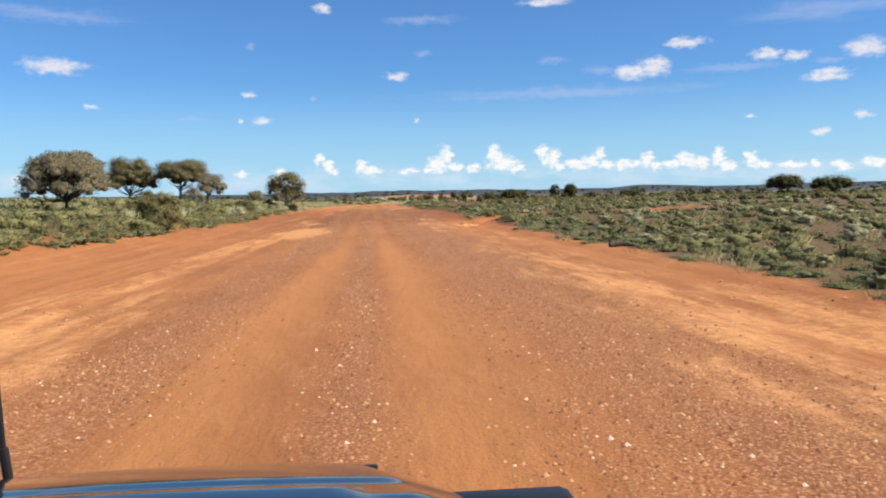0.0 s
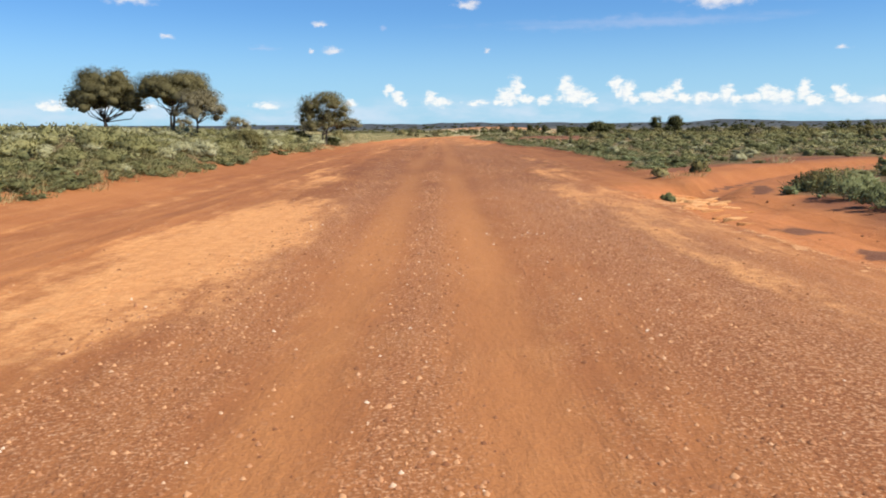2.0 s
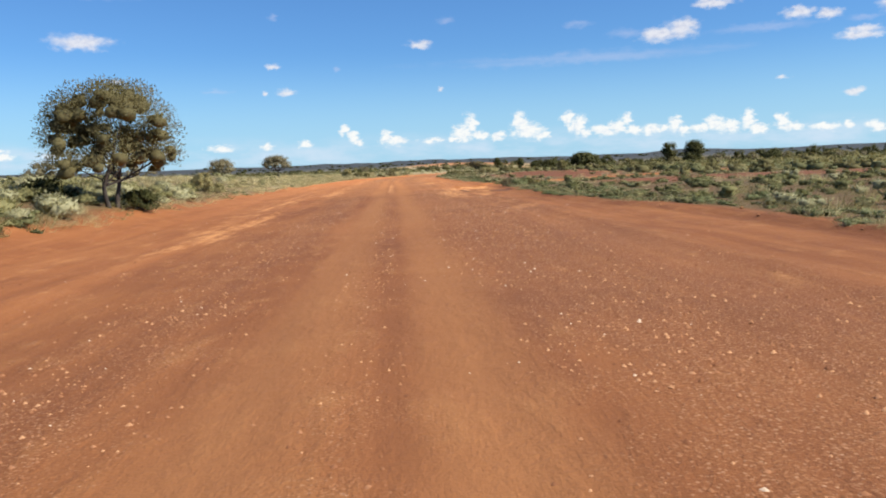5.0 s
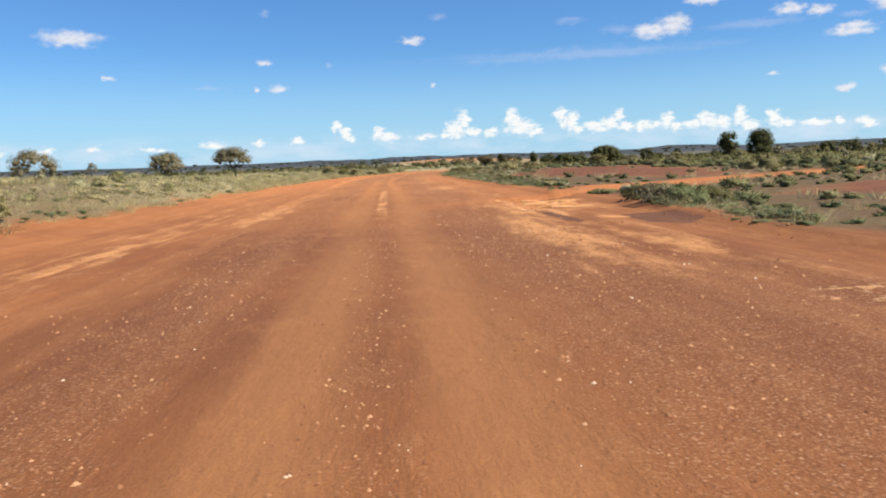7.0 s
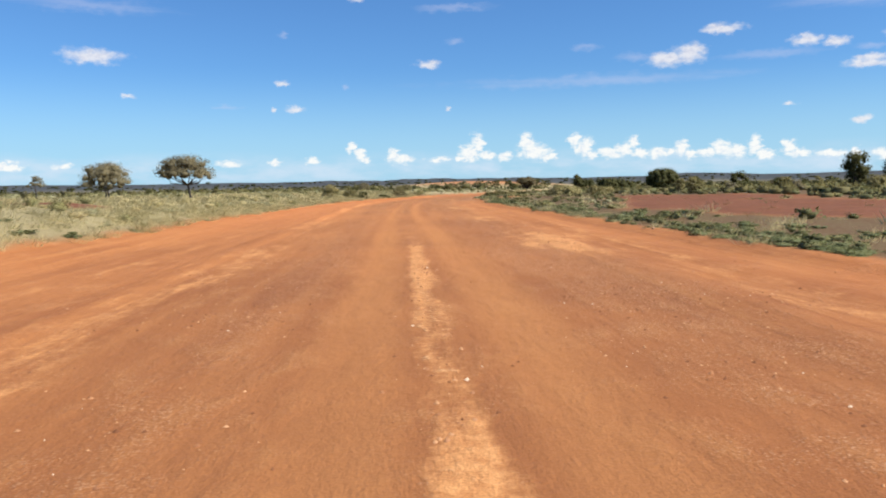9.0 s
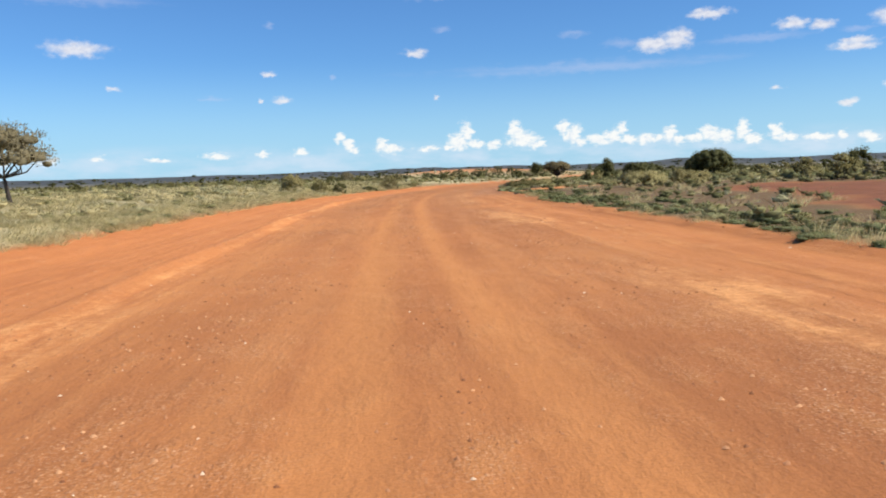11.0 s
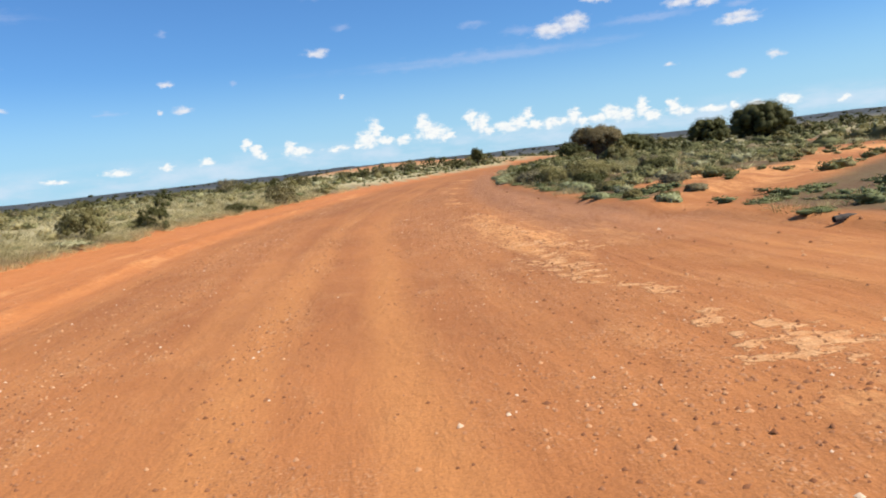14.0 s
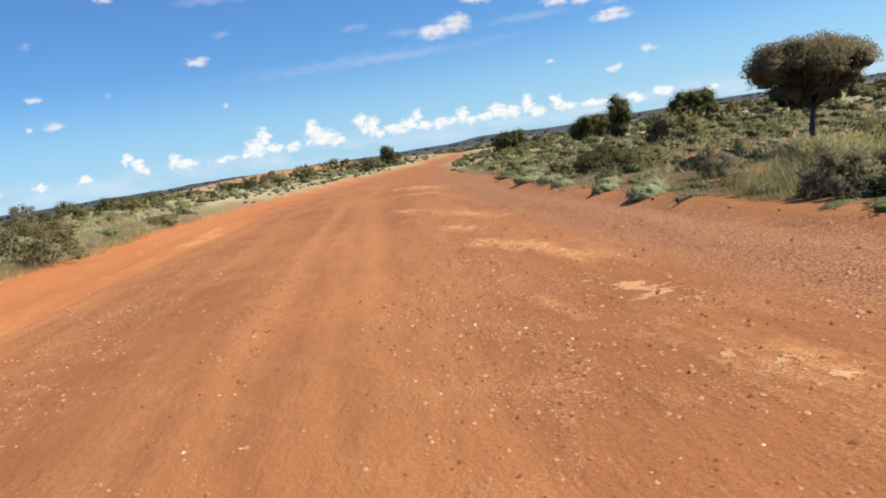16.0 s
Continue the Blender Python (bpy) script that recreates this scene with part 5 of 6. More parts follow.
g_ = rows(*scatter(26000, -34, 38, -4, 290, keep_olive, 7), 0.5, 1.0, 0.28, 0.5)
near_ = with_gap(g_)[:, 7] < 7.0
many("olive_grass", FINE_TUFTS, g_[near_], OLIVE, "olive-brown dry grass along the road", "grass")
many("olive_grass", THICK_TUFTS, g_[~near_], OLIVE, "olive-brown dry grass between the shrubs", "grass")


def keep_tall_grass(x, y, u, h, q):
    spread_ = np.hypot((x - 16.0) / 4.6, (y - 252.0) / 3.2) + 0.25 * bumpy(x, y, 1.3, 4)
    return (u > h + 0.35) & (spread_ < 1) & ((y < 253.6) | (x > 15.6)) & (q < 0.9)


tall_ = rows(*scatter(620, 11.5, 21, 248, 256, keep_tall_grass, 57), 0.45, 0.85, 0.7, 1.15)
pick_ = np.arange(len(tall_)) % 3 > 0
many("tall_grass", LOOSE_TUFTS, tall_[pick_], OLIVE, "tall olive-straw grass below the umbrella-shaped tree", "grass")
many("tall_grass", FINE_TUFTS, tall_[~pick_][::2], STRAW, "tall pale straw grass below the umbrella-shaped tree", "grass")


def keep_left_hem(x, y, u, h, q):
    return (u < 0) & (road_edge(x, y) < 0.05) & (road_edge(x, y) > -2.6) & (q < 0.5 + 0.5 * smooth(95, 125, y) + 0.3 * bumpy(x, y, 3, 2))


def keep_right_hem(x, y, u, h, q):
    return (u > 0) & (road_edge(x, y) < 0.05) & (road_edge(x, y) > -1.8) & (bare_field(x, y) < 0.4) & (q < 0.55 + 0.4 * bumpy(x, y, 2.5, 7))


hem_ = rows(*scatter(7500, -14, 6, 60, 285, keep_left_hem, 51), 0.35, 0.75, 0.4, 0.7)
hem_ = np.concatenate([hem_, rows(*scatter(9000, -13, 6, 165, 285, keep_left_hem, 56), 0.45, 0.9, 0.35, 0.6)])
pick_ = np.arange(len(hem_)) % 3 > 0
many("dry_grass", FINE_TUFTS, hem_[pick_], STRAW, "straw-coloured grass along the edge of the road", "grass")
many("olive_grass", FINE_TUFTS, hem_[~pick_], OLIVE, "olive grass along the edge of the road", "grass")
hem_ = rows(*scatter(5000, 6.5, 22, -2, 275, keep_right_hem, 52), 0.3, 0.65, 0.35, 0.65)
many("olive_grass", FINE_TUFTS, hem_, OLIVE, "olive grass along the bank", "grass")

hem_ = rows(*scatter(6500, -14, -7.5, 22, 100, keep_left_hem, 54), 0.55, 1.25, 0.35, 0.7)
many("groundcover", SHRUB_MID, hem_[::2], SAGE, "low olive-green groundcover at the foot of the saltbush", "groundcover")
many("saltbush_scrub", SHRUB_MID, hem_[1::4], SALT, "low grey-green saltbush at the edge of the road", "scrub")
many("olive_grass", FINE_TUFTS, hem_[3::4], OLIVE, "olive grass at the foot of the saltbush", "grass")
mats_ = rows(*scatter(900, -13, 0, 120, 262, keep_left_hem, 53), 0.4, 0.9, 0.3, 0.5)
many("groundcover", SHRUB_MID, mats_, GREEN, "low green groundcover along the grassy verge", "groundcover")


def keep_bank(x, y, u, h, q):
    inside = road_edge(x, y)
    clear = (along_line(x, y, DRAINS[0]) > 2.2) & (along_line(x, y, DRAINS[1]) > 2.2) & (np.hypot(x - 7.6, (y - 131.4) * 1.3) > 4)
    return (u > 0) & (inside < -0.2) & (inside > -2.0) & clear & (q < 0.75 + 0.4 * bumpy(x, y, 2.2, 3))


bank_ = rows(*scatter(1500, 7.4, 12, 60, 226, keep_bank, 55), 0.4, 0.95, 0.35, 0.6)
many("groundcover", SHRUB_MID, bank_[::2], GREEN, "low green clumps along the road bank", "groundcover")
many("saltbush_scrub", SHRUB_MID, bank_[1::2], SAGE, "low olive-green saltbush along the road bank", "scrub")


def keep_clearing(x, y, u, h, q):
    return (u > h + 1.2) & (bare_field(x, y) > 0.4) & (along_line(x, y, DRAINS[2]) > 0.8) & (q < 0.75 + 0.5 * bumpy(x, y, 3, 6))


clear_ = rows(*scatter(430, 11, 42, 228, 250, keep_clearing, 58), 0.5, 1.3, 0.4, 0.65)
many("groundcover", SHRUB_MID, clear_[::2], SAGE, "low olive-green clumps on the bare clearing", "groundcover")
many("olive_scrub", SHRUB_MID, clear_[1::2], OLIVE, "low straw-olive clumps on the bare clearing", "scrub")


def keep_straw_scrub(x, y, u, h, q):
    return (u < -h - 1.0) & (bare_field(x, y) < 0.4) & (q < smooth(105, 140, y) * (0.6 + 0.5 * bumpy(x, y, 6, 9)))


many("straw_scrub", SHRUB_MID, rows(*scatter(1900, -40, -8, 100, 262, keep_straw_scrub, 54), 0.6, 1.5, 0.38, 0.62), STRAW, "soft straw-coloured scrub on the grass plain", "scrub")


def keep_bend_left(x, y, u, h, q):
    return (u < -h - 0.6) & (u > -h - 24) & (q < 0.8)


def keep_bend_right(x, y, u, h, q):
    return (u > h + 0.6) & (u < h + 30) & (q < 0.8) & (bare_field(x, y) < 0.4)


many("saltbush_scrub", SHRUB_MID, rows(*scatter(3000, -26, 90, 262, 450, keep_bend_left, 41), 0.6, 1.5, 0.45, 0.8), OLIVE, "olive scrub beside the bend", "scrub")
many("groundcover", SHRUB_MID, rows(*scatter(1800, -26, 90, 262, 450, keep_bend_left, 42), 0.5, 1.2, 0.5, 0.8), GREEN, "green groundcover beside the bend", "groundcover")
many("bluebush_scrub", SHRUB_MID, rows(*scatter(1000, -26, 90, 262, 450, keep_bend_left, 43), 0.6, 1.3, 0.4, 0.7), BLUE, "pale bluebush beside the bend", "scrub")
many("saltbush_scrub", SHRUB_MID, rows(*scatter(2600, 14, 110, 270, 400, keep_bend_right, 44), 0.6, 1.5, 0.6, 1.0), SAGE, "olive-green saltbush inside the bend", "scrub")


def keep_plain(x, y, u, h, q):
    r = np.hypot(x, y - 120)
    return (np.abs(u) > h + 3) & ((x < -36 - 6 * bumpy(x, y, 9, 1)) | (x > 38 + 6 * bumpy(x, y, 9, 1)) | (y > 300)) & (bare_field(x, y) < 0.4) & (q < (0.55 + 0.5 * bumpy(x, y, 14, 4)) * (1 - 0.85 * np.exp(-((x - 38) / 40) ** 2 - ((y - 470) / 50) ** 2)))


for nm, n_, seed_, w0, w1, mat, lab, shp in (
        ("plain_scrub", 7000, 11, 0.7, 1.9, SALT, "grey-green scrub spread over the plain", SHRUB_FAR),
        ("plain_scrub", 2600, 12, 0.7, 1.7, BLUE, "pale scrub spread over the plain", SHRUB_FAR),
        ("plain_scrub", 2400, 13, 0.7, 2.2, DRY, "olive scrub spread over the plain", SHRUB_FAR)):
    spots_ = rows(*scatter(n_, -170, 190, -10, 470, keep_plain, seed_), w0, w1, 0.6, 1.0)
    east_ = spots_[:, 0] > 12
    many(nm, shp, spots_[~east_], mat, lab, "scrub")
    many(nm, shp, spots_[east_], SAGE if mat is SALT else mat, lab.replace("grey-green", "olive-green"), "scrub")


def keep_right_belt(x, y, u, h, q):
    return (u > h + 16) & (bare_field(x, y) < 0.25) & (q < smooth(24, 38, u) * (0.75 + 0.5 * bumpy(x, y, 9, 7)))


many("belt_scrub", SHRUB_FAR, rows(*scatter(3600, 22, 115, 118, 262, keep_right_belt, 61), 0.8, 2.2, 0.55, 0.9), DRY, "dense olive scrub beyond the bare clearing", "scrub")
many("belt_scrub", SHRUB_FAR, rows(*scatter(3000, 22, 115, 118, 262, keep_right_belt, 62), 0.8, 2.0, 0.5, 0.85), SAGE, "olive-green scrub beyond the bare clearing", "scrub")


def far_rows(n, r0, r1, seed, w0, w1, t0, t1):
    g = np.random.default_rng(seed)
    a, r = np.radians(g.uniform(-42, 62, n)), r0 + (r1 - r0) * g.random(n) ** 1.3
    x, y = r * np.sin(a), 120 + r * np.cos(a)
    u, h = across(x, y)
    ok = (np.abs(u) > h + 4) & (np.hypot((x - 38) / 60, (y - 490) / 70) > 1) & (g.random(n) < 0.6 + 0.6 * bumpy(x, y, 90, 3))
    return rows(x[ok], y[ok], g, w0, w1, t0, t1)


many("far_scrub", SHRUB_FAR, far_rows(5200, 280, 1300, 21, 1.6, 5.0, 0.5, 0.9), FARLEAF, "scattered scrub on the far plain", "scrub")
many("far_woodland", SHRUB_FAR, far_rows(3600, 900, 2600, 22, 7, 20, 0.35, 0.65), DARKLEAF, "dark belt of low woodland under the hills", "woodland")

# ---------------------------------------------------------------- stones, logs
def stone_shape(seed, flat=0.6):
    g = np.random.default_rng(seed)
    v = np.array([(1, 0, 0), (0, 1, 0), (-1, 0, 0), (0, -1, 0), (0, 0, 1), (0, 0, -1)], float) * g.uniform(0.65, 1.15, (6, 1)) + g.normal(size=(6, 3)) * 0.12
    v[:, 2] *= flat
    return v * 0.5, np.array([(0, 1, 4), (1, 2, 4), (2, 3, 4), (3, 0, 4), (1, 0, 5), (2, 1, 5), (3, 2, 5), (0, 3, 5)])


def pebble_shape(seed):
    """A small half-buried stone."""
    g = np.random.default_rng(seed)
    v = np.array([(1, 0, -0.2), (0, 1, -0.2), (-1, 0, -0.2), (0, -1, -0.2), (0, 0, 0.7)], float) * g.uniform(0.7, 1.2, (5, 1)) + g.normal(size=(5, 3)) * 0.12
    return v * 0.5, np.array([(0, 1, 4), (1, 2, 4), (2, 3, 4), (3, 0, 4)])


def keep_gravel(x, y, u, h, q):
    track = np.maximum(np.exp(-((u - 1.75) / 0.45) ** 2), np.exp(-((u + 0.15) / 0.45) ** 2))
    heaps = 0.16 + 0.75 * np.exp(-((u + 2.0) / 1.2) ** 2) + 0.8 * np.exp(-((u - 3.6) / 1.2) ** 2) + np.interp(y, [28, 60], [2.2, 0.5]) * np.exp(-((u - 0.82) / 0.3) ** 2) + 0.9 * np.exp(-((u - 4.0) / 1.3) ** 2) * smooth(55, 65, y) * smooth(128, 115, y)
    d = heaps * (1 - 0.93 * track) * (0.5 + 0.65 * bumpy(x, y, 1.1, 4) + 0.4 * bumpy(x, y, 6, 2))
    return (np.abs(u) < h) & (q < d * (1 - blot(x, y, -3.9, 42, 3.2, 14)) * smooth(9, 4, np.abs(u - 0.8)) * np.interp(y, [30, 60, 115, 130, 180, 200], [1, 0.6, 0.6, 0.75, 0.9, 1.1]))


x_, y_, g_ = scatter(460000, -9, 14, 1, 268, keep_gravel, 31)
size_ = 0.018 + 0.044 * g_.random(len(x_)) ** 2.4
many("gravel", [pebble_shape(i) for i in range(5)], np.c_[x_, y_, height(x_, y_) + size_ * 0.1, g_.uniform(0, 6.28, len(x_)), size_, size_], STONE, "loose red-brown gravel with pale pebbles on the road", "gravel")


def keep_strips(x, y, u, h, q):
    """Windrows of small stones left between and beside the wheel paths."""
    close = smooth(72, 50, y) * smooth(20, 30, y)
    band = np.exp(-((u - 0.82) / 0.40) ** 4) + 0.9 * np.exp(-((u + 1.5 - 0.5 * close) / 0.95) ** 4) + 0.75 * np.exp(-((u - 3.2) / 1.2) ** 4)
    far = smooth(185, 200, y)
    band = band * (1 - far) + far * (0.7 * np.exp(-((u - 0.75) / 0.5) ** 4) + 0.8 * np.exp(-((u + 1.7) / 1.2) ** 4) + 0.9 * np.exp(-((u - 3.8) / 1.6) ** 4))
    return q < band * (0.62 + 0.6 * bumpy(x, y, 1.3, 4) + 0.35 * bumpy(x, y, 5, 2)) * (1 - blot(x, y, -3.9, 42, 3.2, 12))


for n_, y0_, y1_, seed_ in ((155000, 1, 64, 36), (42000, 64, 122, 37), (140000, 186, 256, 38)):
    x_, y_, g_ = scatter(n_, -3.6, 6.2 if y0_ < 100 else 10, y0_, y1_, keep_strips, seed_)
    size_ = 0.015 + 0.034 * g_.random(len(x_)) ** 2.3
    many("gravel", [pebble_shape(40 + i) for i in range(6)], np.c_[x_, y_, height(x_, y_) + size_ * 0.1, g_.uniform(0, 6.28, len(x_)), size_, size_], STONE, "windrows of small red-brown and pinkish stones between the wheel paths", "gravel")


def keep_coarse(x, y, u, h, q):
    band = np.exp(-((u - 4.6) / 1.5) ** 2) * smooth(56, 66, y) * smooth(132, 118, y) + 0.9 * np.exp(-((u - 6.2) / 1.8) ** 2) * smooth(205, 222, y)
    return (np.abs(u) < h) & (q < band * (0.6 + 0.6 * bumpy(x, y, 1.8, 3)))


x_, y_, g_ = scatter(46000, 0, 16, 54, 266, keep_coarse, 35)
size_ = 0.022 + 0.060 * g_.random(len(x_)) ** 3
many("gravel", [pebble_shape(20 + i) for i in range(5)], np.c_[x_, y_, height(x_, y_) + size_ * 0.12, g_.uniform(0, 6.28, len(x_)), size_, size_], STONE, "coarse red-brown gravel along the road's margin", "gravel")


def keep_rubble(x, y, u, h, q):
    return (q < np.exp(-((u - h + 0.25) / 0.45) ** 2) + 0.25 * np.exp(-((u + h - 0.3) / 0.6) ** 2)) & (y > 0)


x_, y_, g_ = scatter(7000, -11, 16, 1, 268, keep_rubble, 33)
size_ = 0.03 + 0.11 * g_.random(len(x_)) ** 4
many("rubble", [stone_shape(10 + i, 0.75) for i in range(5)], np.c_[x_, y_, height(x_, y_) + size_ * 0.1, g_.uniform(0, 6.28, len(x_)), size_, size_], STONE, "red earth clods and stones along the banks", "rubble")


def make_log(x, y, turn, length, thick, seed):
    """A fallen bleached or charred branch with a crook and a stub."""
    g = np.random.default_rng(seed)
    pts = [(-length / 2, 0, thick * 0.5), (-length * 0.15, g.normal() * 0.05, thick * 0.9), (length * 0.2, 0.06, thick * 0.8), (length / 2, g.normal() * 0.1, thick * 0.5)]
    v, f = join([tube(pts, [thick, thick * 0.9, thick * 0.75, thick * 0.35], 7), tube([pts[1], (0.02, 0.16, thick * 1.5)], [thick * 0.45, thick * 0.15], 5)])
    ob = new("fallen_log", simple_mesh("fallen_log", v, f, BARK))
    ob.matrix_world = pose(x, y, float(height(x, y)) - 0.01 + 0.25 * thick, 0, 0, turn)
    return tagged(ob, "short dark fallen log on the roadside", "log")


make_log(12.1, 253.2, 20, 0.8, 0.035, 1)
make_log(10.4, 238.0, -35, 0.8, 0.045, 2)
make_log(6.9, 20.4, -15, 0.7, 0.075, 3)
make_log(8.6, 221.0, 10, 0.5, 0.05, 4)


# ---------------------------------------------------------------- the car that stands where the drive begins
def plain(name, colour, rough, metal=0.0, coat=0.0):
    m, nt, bsdf = nodes_of(name)
    q = Nt(nt)
    n = q.noise(q.place(), 14, 4)
    q.put(bsdf.inputs["Base Color"], q.mix(q.ramp(n, 0.35, 0.7, 0.0, 0.25), colour, tuple(min(1, c * 1.8 + 0.01) for c in colour)))
    q.put(bsdf.inputs["Roughness"], q.ramp(n, 0.2, 0.8, rough, rough + 0.08))
    bsdf.inputs["Metallic"].default_value, bsdf.inputs["Coat Weight"].default_value = metal, coat
    bsdf.inputs["Coat Roughness"].default_value = 0.04
    return m


PAINT = plain("navy_car_paint", (0.004, 0.007, 0.018), 0.3, 0.0, 1.0)


def road_tinted_paint():
    """Navy clear-coated paint; the road's brown reflection is painted in towards the front edge."""
    m = plain("navy_paint_road_reflection", (0.004, 0.006, 0.013), 0.05, 0.0, 0.3)
    nt = m.node_tree
    q, bsdf = Nt(nt), nt.nodes["Principled BSDF"]
    at = q.place()
    xyz = nt.nodes.new("ShaderNodeSeparateXYZ")
    q.put(xyz.inputs[0], at)
    n = q.noise(at, 30, 5, 0.7)
    fac = q.math("MULTIPLY", q.ramp(xyz.outputs[1], 1.30, 1.60, 0.05, 0.28), q.ramp(n, 0.3, 0.7, 0.4, 1.0))
    old = bsdf.inputs["Base Color"].links[0].from_socket
    q.put(bsdf.inputs["Base Color"], q.mix(fac, old, (0.12, 0.055, 0.028)))
    q.put(bsdf.inputs["Coat Weight"], q.math("MULTIPLY", q.math("SUBTRACT", 1.0, fac), 0.3))
    return m


ROAD_TINTED = road_tinted_paint()
BLACK = plain("black_plastic", (0.012, 0.012, 0.013), 0.45)
RUBBER = plain("tyre_rubber", (0.02, 0.019, 0.018), 0.85)
STEEL = plain("brushed_steel", (0.45, 0.45, 0.46), 0.3, 1.0)
CLOTH = plain("grey_seat_cloth", (0.09, 0.09, 0.095), 0.9)


def part(name, bm, mat, parent, label="", soft=True):
    me = bpy.data.meshes.new(name)
    bmesh.ops.recalc_face_normals(bm, faces=bm.faces)
    bm.to_mesh(me)
    bm.free()
    me.materials.append(mat)
    if soft:
        me.polygons.foreach_set("use_smooth", np.ones(len(me.polygons), bool))
        me.set_sharp_from_angle(angle=radians(35))
    ob = new(name, me)
    ob.parent = parent
    return tagged(ob, label) if label else ob


def slab(bm, x0, x1, y0, y1, z0, z1, bevel=0.02):
    got = bmesh.ops.create_cube(bm, size=1, matrix=Matrix.Translation(((x0 + x1) / 2, (y0 + y1) / 2, (z0 + z1) / 2)) @ Matrix.Diagonal((x1 - x0, y1 - y0, z1 - z0, 1)))
    edges = {e for v in got["verts"] for e in v.link_edges}
    if bevel:
        bmesh.ops.bevel(bm, geom=list(edges), offset=bevel, segments=2, affect="EDGES", profile=0.5)
    return bm


def pipe(bm, pts, r, seg=10):
    v, f = tube(pts, [r] * len(pts), seg)
    vs = [bm.verts.new(p) for p in v]
    for q in f:
        bm.faces.new([vs[i] for i in q])
    return bm


def sheet(bm, zs, us, ys, skirt=0.05):
    """A curved panel: zs(u, y) gives x and z for u from -1 to 1; it has a turned-down rim."""
    grid = [[bm.verts.new((*zs(u, y)[:1], y, zs(u, y)[1])) for u in us] for y in ys]
    for a, b in zip(grid, grid[1:]):
        for i in range(len(us) - 1):
            bm.faces.new((a[i], a[i + 1], b[i + 1], b[i]))
    rim = [e for e in bm.edges if e.is_boundary]
    got = bmesh.ops.extrude_edge_only(bm, edges=rim)
    bmesh.ops.translate(bm, verts=[v for v in got["geom"] if isinstance(v, bmesh.types.BMVert)], vec=(0, 0, -skirt))
    return bm


def make_car(xc):
    car = tagged(new("four_wheel_drive"), "dark navy four-wheel drive with black bar and aerials", "car")
    car.location = (xc, 0, 0)
    # body sides with wheel arches, extruded across
    side = [(1.55, 0.55)]
    for cy in (0.98, -1.85):
        side += [(cy + 0.43 * math.cos(a), 0.42 + 0.43 * math.sin(a)) for a in np.linspace(0.25, math.pi - 0.25, 9)]
    side += [(-2.75, 0.55), (-2.78, 1.02), (0.36, 1.06), (0.42, 0.985), (1.52, 0.965), (1.58, 0.80)]
    bm = bmesh.new()
    for sx in (-1, 1):
        ring = [[bm.verts.new((sx * w, y, z)) for y, z in side] for w in (0.90, 0.60)]
        for k, r in enumerate(ring):
            bm.faces.new(r)
        n = len(side)
        for i in range(n):
            bm.faces.new((ring[0][i], ring[0][(i + 1) % n], ring[1][(i + 1) % n], ring[1][i]))
    slab(bm, -0.61, 0.61, -2.7, 0.36, 0.50, 0.60, 0.01)
    slab(bm, -0.61, 0.61, 1.30, 1.56, 0.55, 0.98, 0.02)
    part("body", bm, PAINT, car, "glossy navy body")

    # how steeply the bonnet falls away along its length: a flat middle, a lip, a groove and a long rounded nose
    fall_y = np.linspace(0.4, 1.64, 249)
    fall = np.interp(fall_y, [0.4, 1.1, 1.13, 1.15, 1.235, 1.25, 1.275, 1.29, 1.60, 1.64], [0.03, 0.08, 0.10, 0.22, 0.22, 0.08, 0.08, 0.18, 0.345, 0.6])
    level = 1.084 + np.cumsum(fall[::-1])[::-1] * (fall_y[1] - fall_y[0])

    def lid(u, y):
        half = np.interp(y, [0.4, 1.0, 1.6], [0.74, 0.66, 0.45])
        x = u * half
        bulge = np.interp(y, [0.4, 1.1, 1.45], [0.46, 0.41, 0.33])
        z = np.interp(y, fall_y, level) - 0.018 * u * u - 0.03 * max(0, abs(u) - 0.8) / 0.2
        return x, z + 0.012 * smooth(1.06, 0.90, abs(x) / bulge) * smooth(1.24, 1.14, y)
    us = np.linspace(-1, 1, 61)
    ys = list(np.linspace(0.4, 1.09, 8)) + list(np.linspace(1.1, 1.63, 54))
    part("bonnet", sheet(bmesh.new(), lid, us, ys), ROAD_TINTED, car, "glossy navy bonnet with a raised middle")
    bm = bmesh.new()
    slab(bm, 0.355, 0.425, 1.605, 1.62, 1.058, 1.084, 0.004)
    part("badge", bm, BLACK, car)
    for sx in (-1, 1):
        def wing(u, y, sx=sx):
            inner, outer = np.interp(y, [0.4, 1.0, 1.6], [0.74, 0.66, 0.46]), np.interp(y, [0.4, 1.4, 1.6], [0.92, 0.92, 0.84])
            q = (u + 1) / 2
            return sx * (inner + (outer - inner) * q), 1.03 - 0.04 * smooth(0.5, 1.6, y) - 0.06 * q ** 4
        part("guard", sheet(bmesh.new(), wing, np.linspace(-1, 1, 9), np.linspace(0.42, 1.56, 12), 0.08), PAINT, car)
        bm = bmesh.new()
        slab(bm, min(sx * 0.44, sx * 0.86), max(sx * 0.44, sx * 0.86), 1.55, 1.68, 0.78, 1.0, 0.03)
        part("headlight_surround", bm, BLACK, car)
    bm = bmesh.new()
    pipe(bm, [(-0.85, 1.74, 0.62), (-0.8, 1.76, 0.84), (-0.4, 1.80, 0.86), (0.4, 1.80, 0.86), (0.8, 1.76, 0.84), (0.85, 1.74, 0.62)], 0.035)
    slab(bm, -0.88, 0.88, 1.62, 1.80, 0.50, 0.70, 0.03)
    part("bull_bar", bm, BLACK, car, "black tubular bull bar")
    bm = bmesh.new()
    pipe(bm, [(-0.40, 1.80, 0.86), (-0.425, 1.80, 1.10)], 0.011)
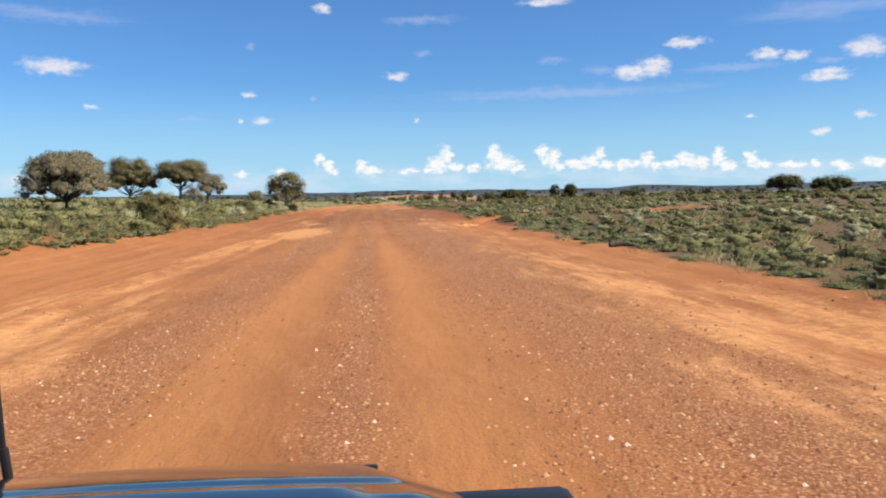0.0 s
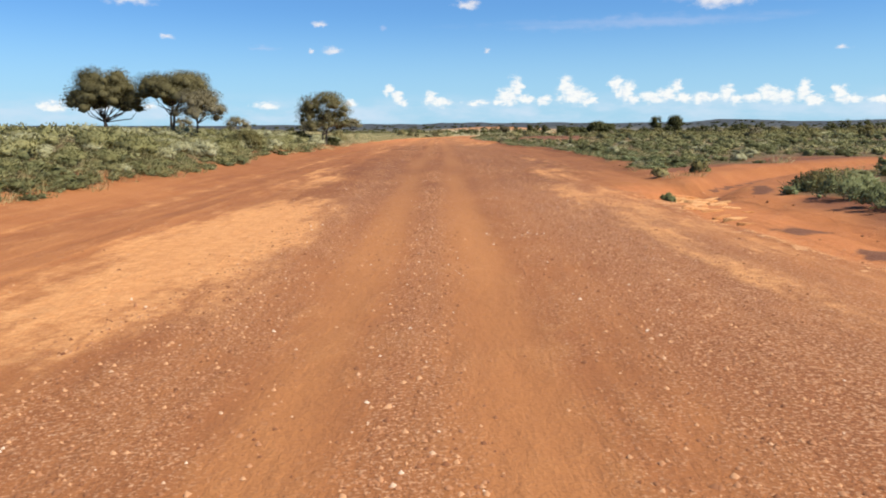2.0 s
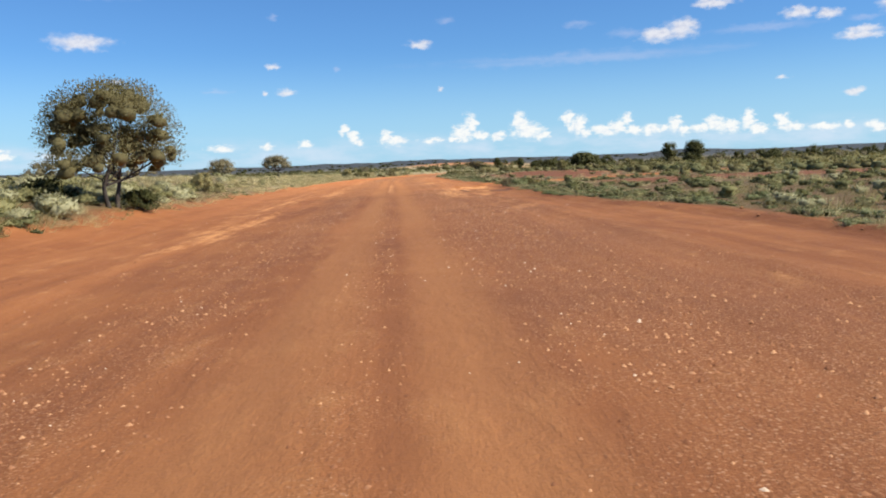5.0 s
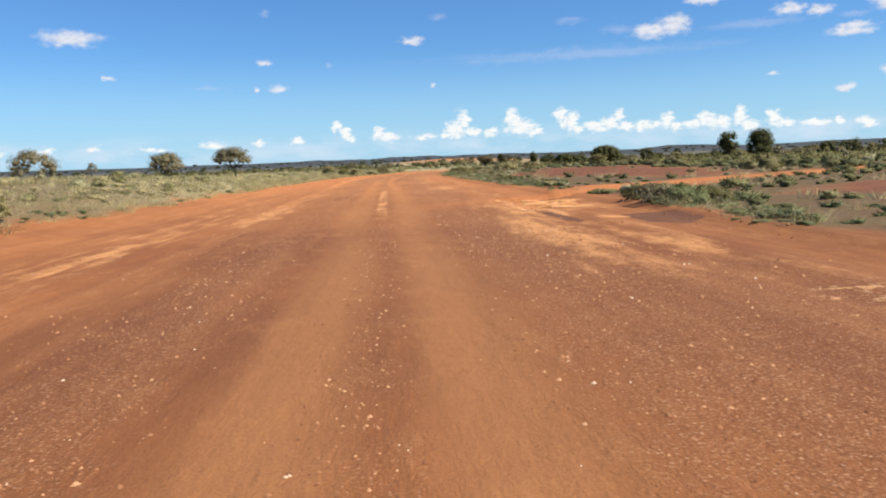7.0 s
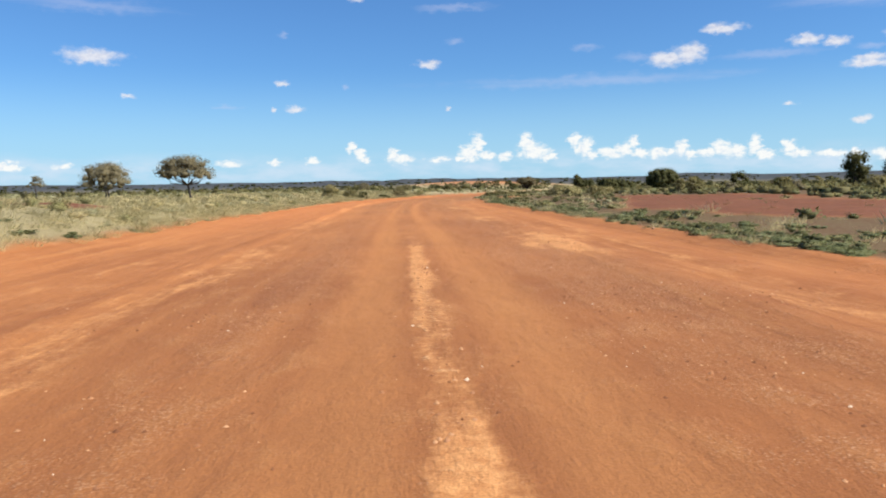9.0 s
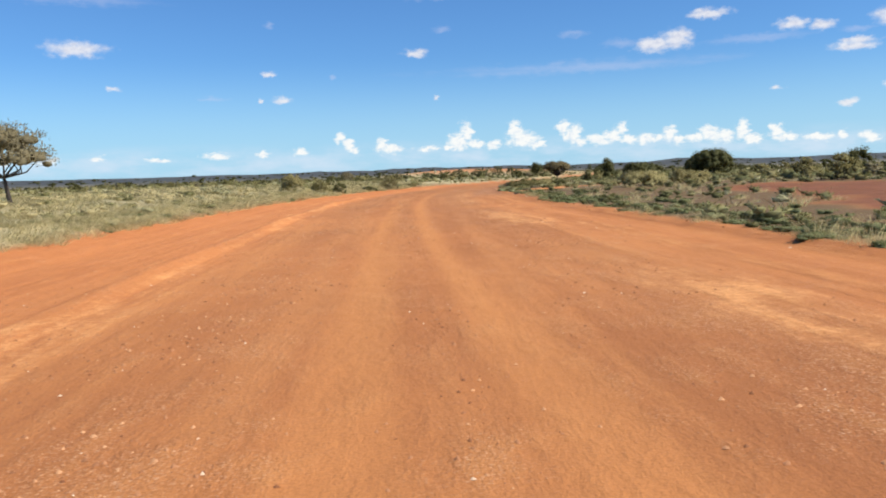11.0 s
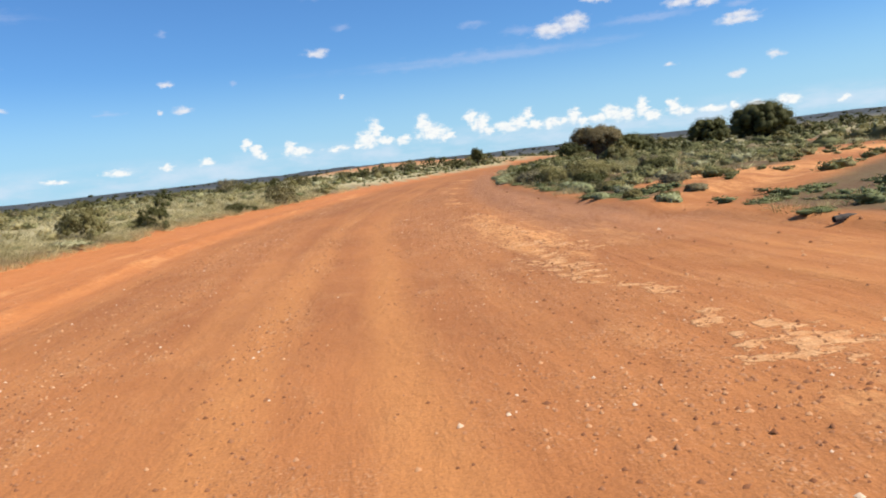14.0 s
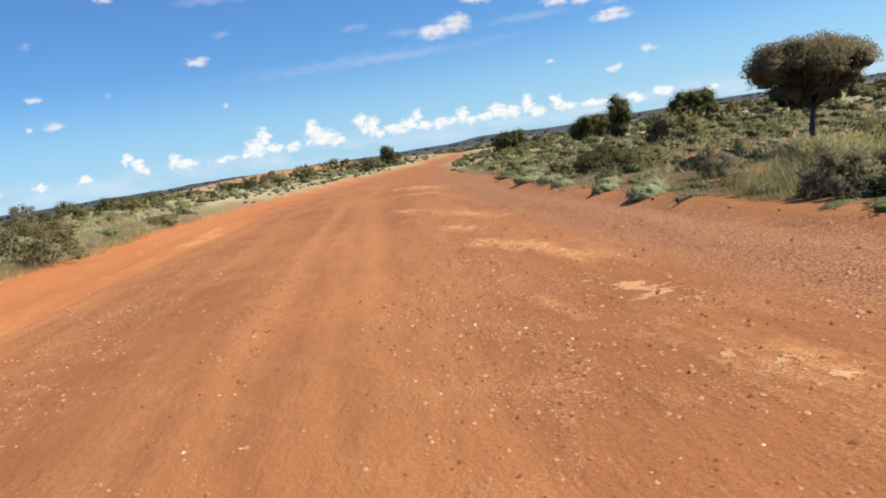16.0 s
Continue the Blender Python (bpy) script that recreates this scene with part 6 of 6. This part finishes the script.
    pipe(bm, [(-0.425, 1.80, 1.10), (-0.445, 1.79, 1.7), (-0.475, 1.77, 2.35)], 0.0065)
    part("aerial", bm, BLACK, car, "tall black whip aerial")
    bm = bmesh.new()
    pipe(bm, [(1.02, 0.8, 0.98), (1.02, 0.8, 1.24)], 0.006)
    pipe(bm, [(1.02, 0.8, 1.24), (1.02, 0.8, 1.275)], 0.014)
    pipe(bm, [(0.88, 0.8, 0.99), (1.02, 0.8, 0.985)], 0.008)
    part("aerial", bm, STEEL, car, "short steel aerial with a bright tip")
    # cabin: open at the front, with posts and a roof
    bm = bmesh.new()
    slab(bm, -0.74, 0.74, -1.75, -0.22, 1.93, 1.99, 0.025)
    part("roof", bm, PAINT, car)
    for sx in (-1, 1):
        for y0, y1 in ((0.36, -0.25), (-0.85, -0.85), (-1.85, -1.70)):
            bm = pipe(bmesh.new(), [(sx * 0.86, y0, 1.03), (sx * 0.73, y1, 1.96)], 0.04, 8)
            part("pillar", bm, PAINT, car)
        bm = bmesh.new()
        slab(bm, sx * 0.38 - 0.25, sx * 0.38 + 0.25, -0.95, -0.45, 0.60, 0.86, 0.05)
        seat = part("seat", bm, CLOTH, car)
        bm = slab(bmesh.new(), sx * 0.38 - 0.24, sx * 0.38 + 0.24, -1.08, -0.94, 0.80, 1.40, 0.05)
        part("backrest", bm, CLOTH, seat)
    bm = bmesh.new()
    slab(bm, -0.80, 0.80, 0.08, 0.36, 0.62, 1.05, 0.03)
    part("dashboard", bm, BLACK, car)
    for cx in (-0.74, 0.74):
        for cy in (0.98, -1.85):
            bm = bmesh.new()
            turn = Matrix.Translation((cx, cy, 0.37)) @ Matrix.Rotation(math.pi / 2, 4, "Y")
            got = bmesh.ops.create_cone(bm, cap_ends=True, segments=32, radius1=0.385, radius2=0.385, depth=0.24, matrix=turn)
            bmesh.ops.bevel(bm, geom=[e for e in bm.edges if len(e.link_faces) == 2 and any(len(f.verts) > 4 for f in e.link_faces)], offset=0.04, segments=3, affect="EDGES", profile=0.5)
            wheel = part("wheel", bm, RUBBER, car)
            bm = bmesh.new()
            bmesh.ops.create_cone(bm, cap_ends=True, segments=24, radius1=0.22, radius2=0.20, depth=0.255, matrix=turn)
            part("rim", bm, STEEL, wheel)
    return car


make_car(-0.42)
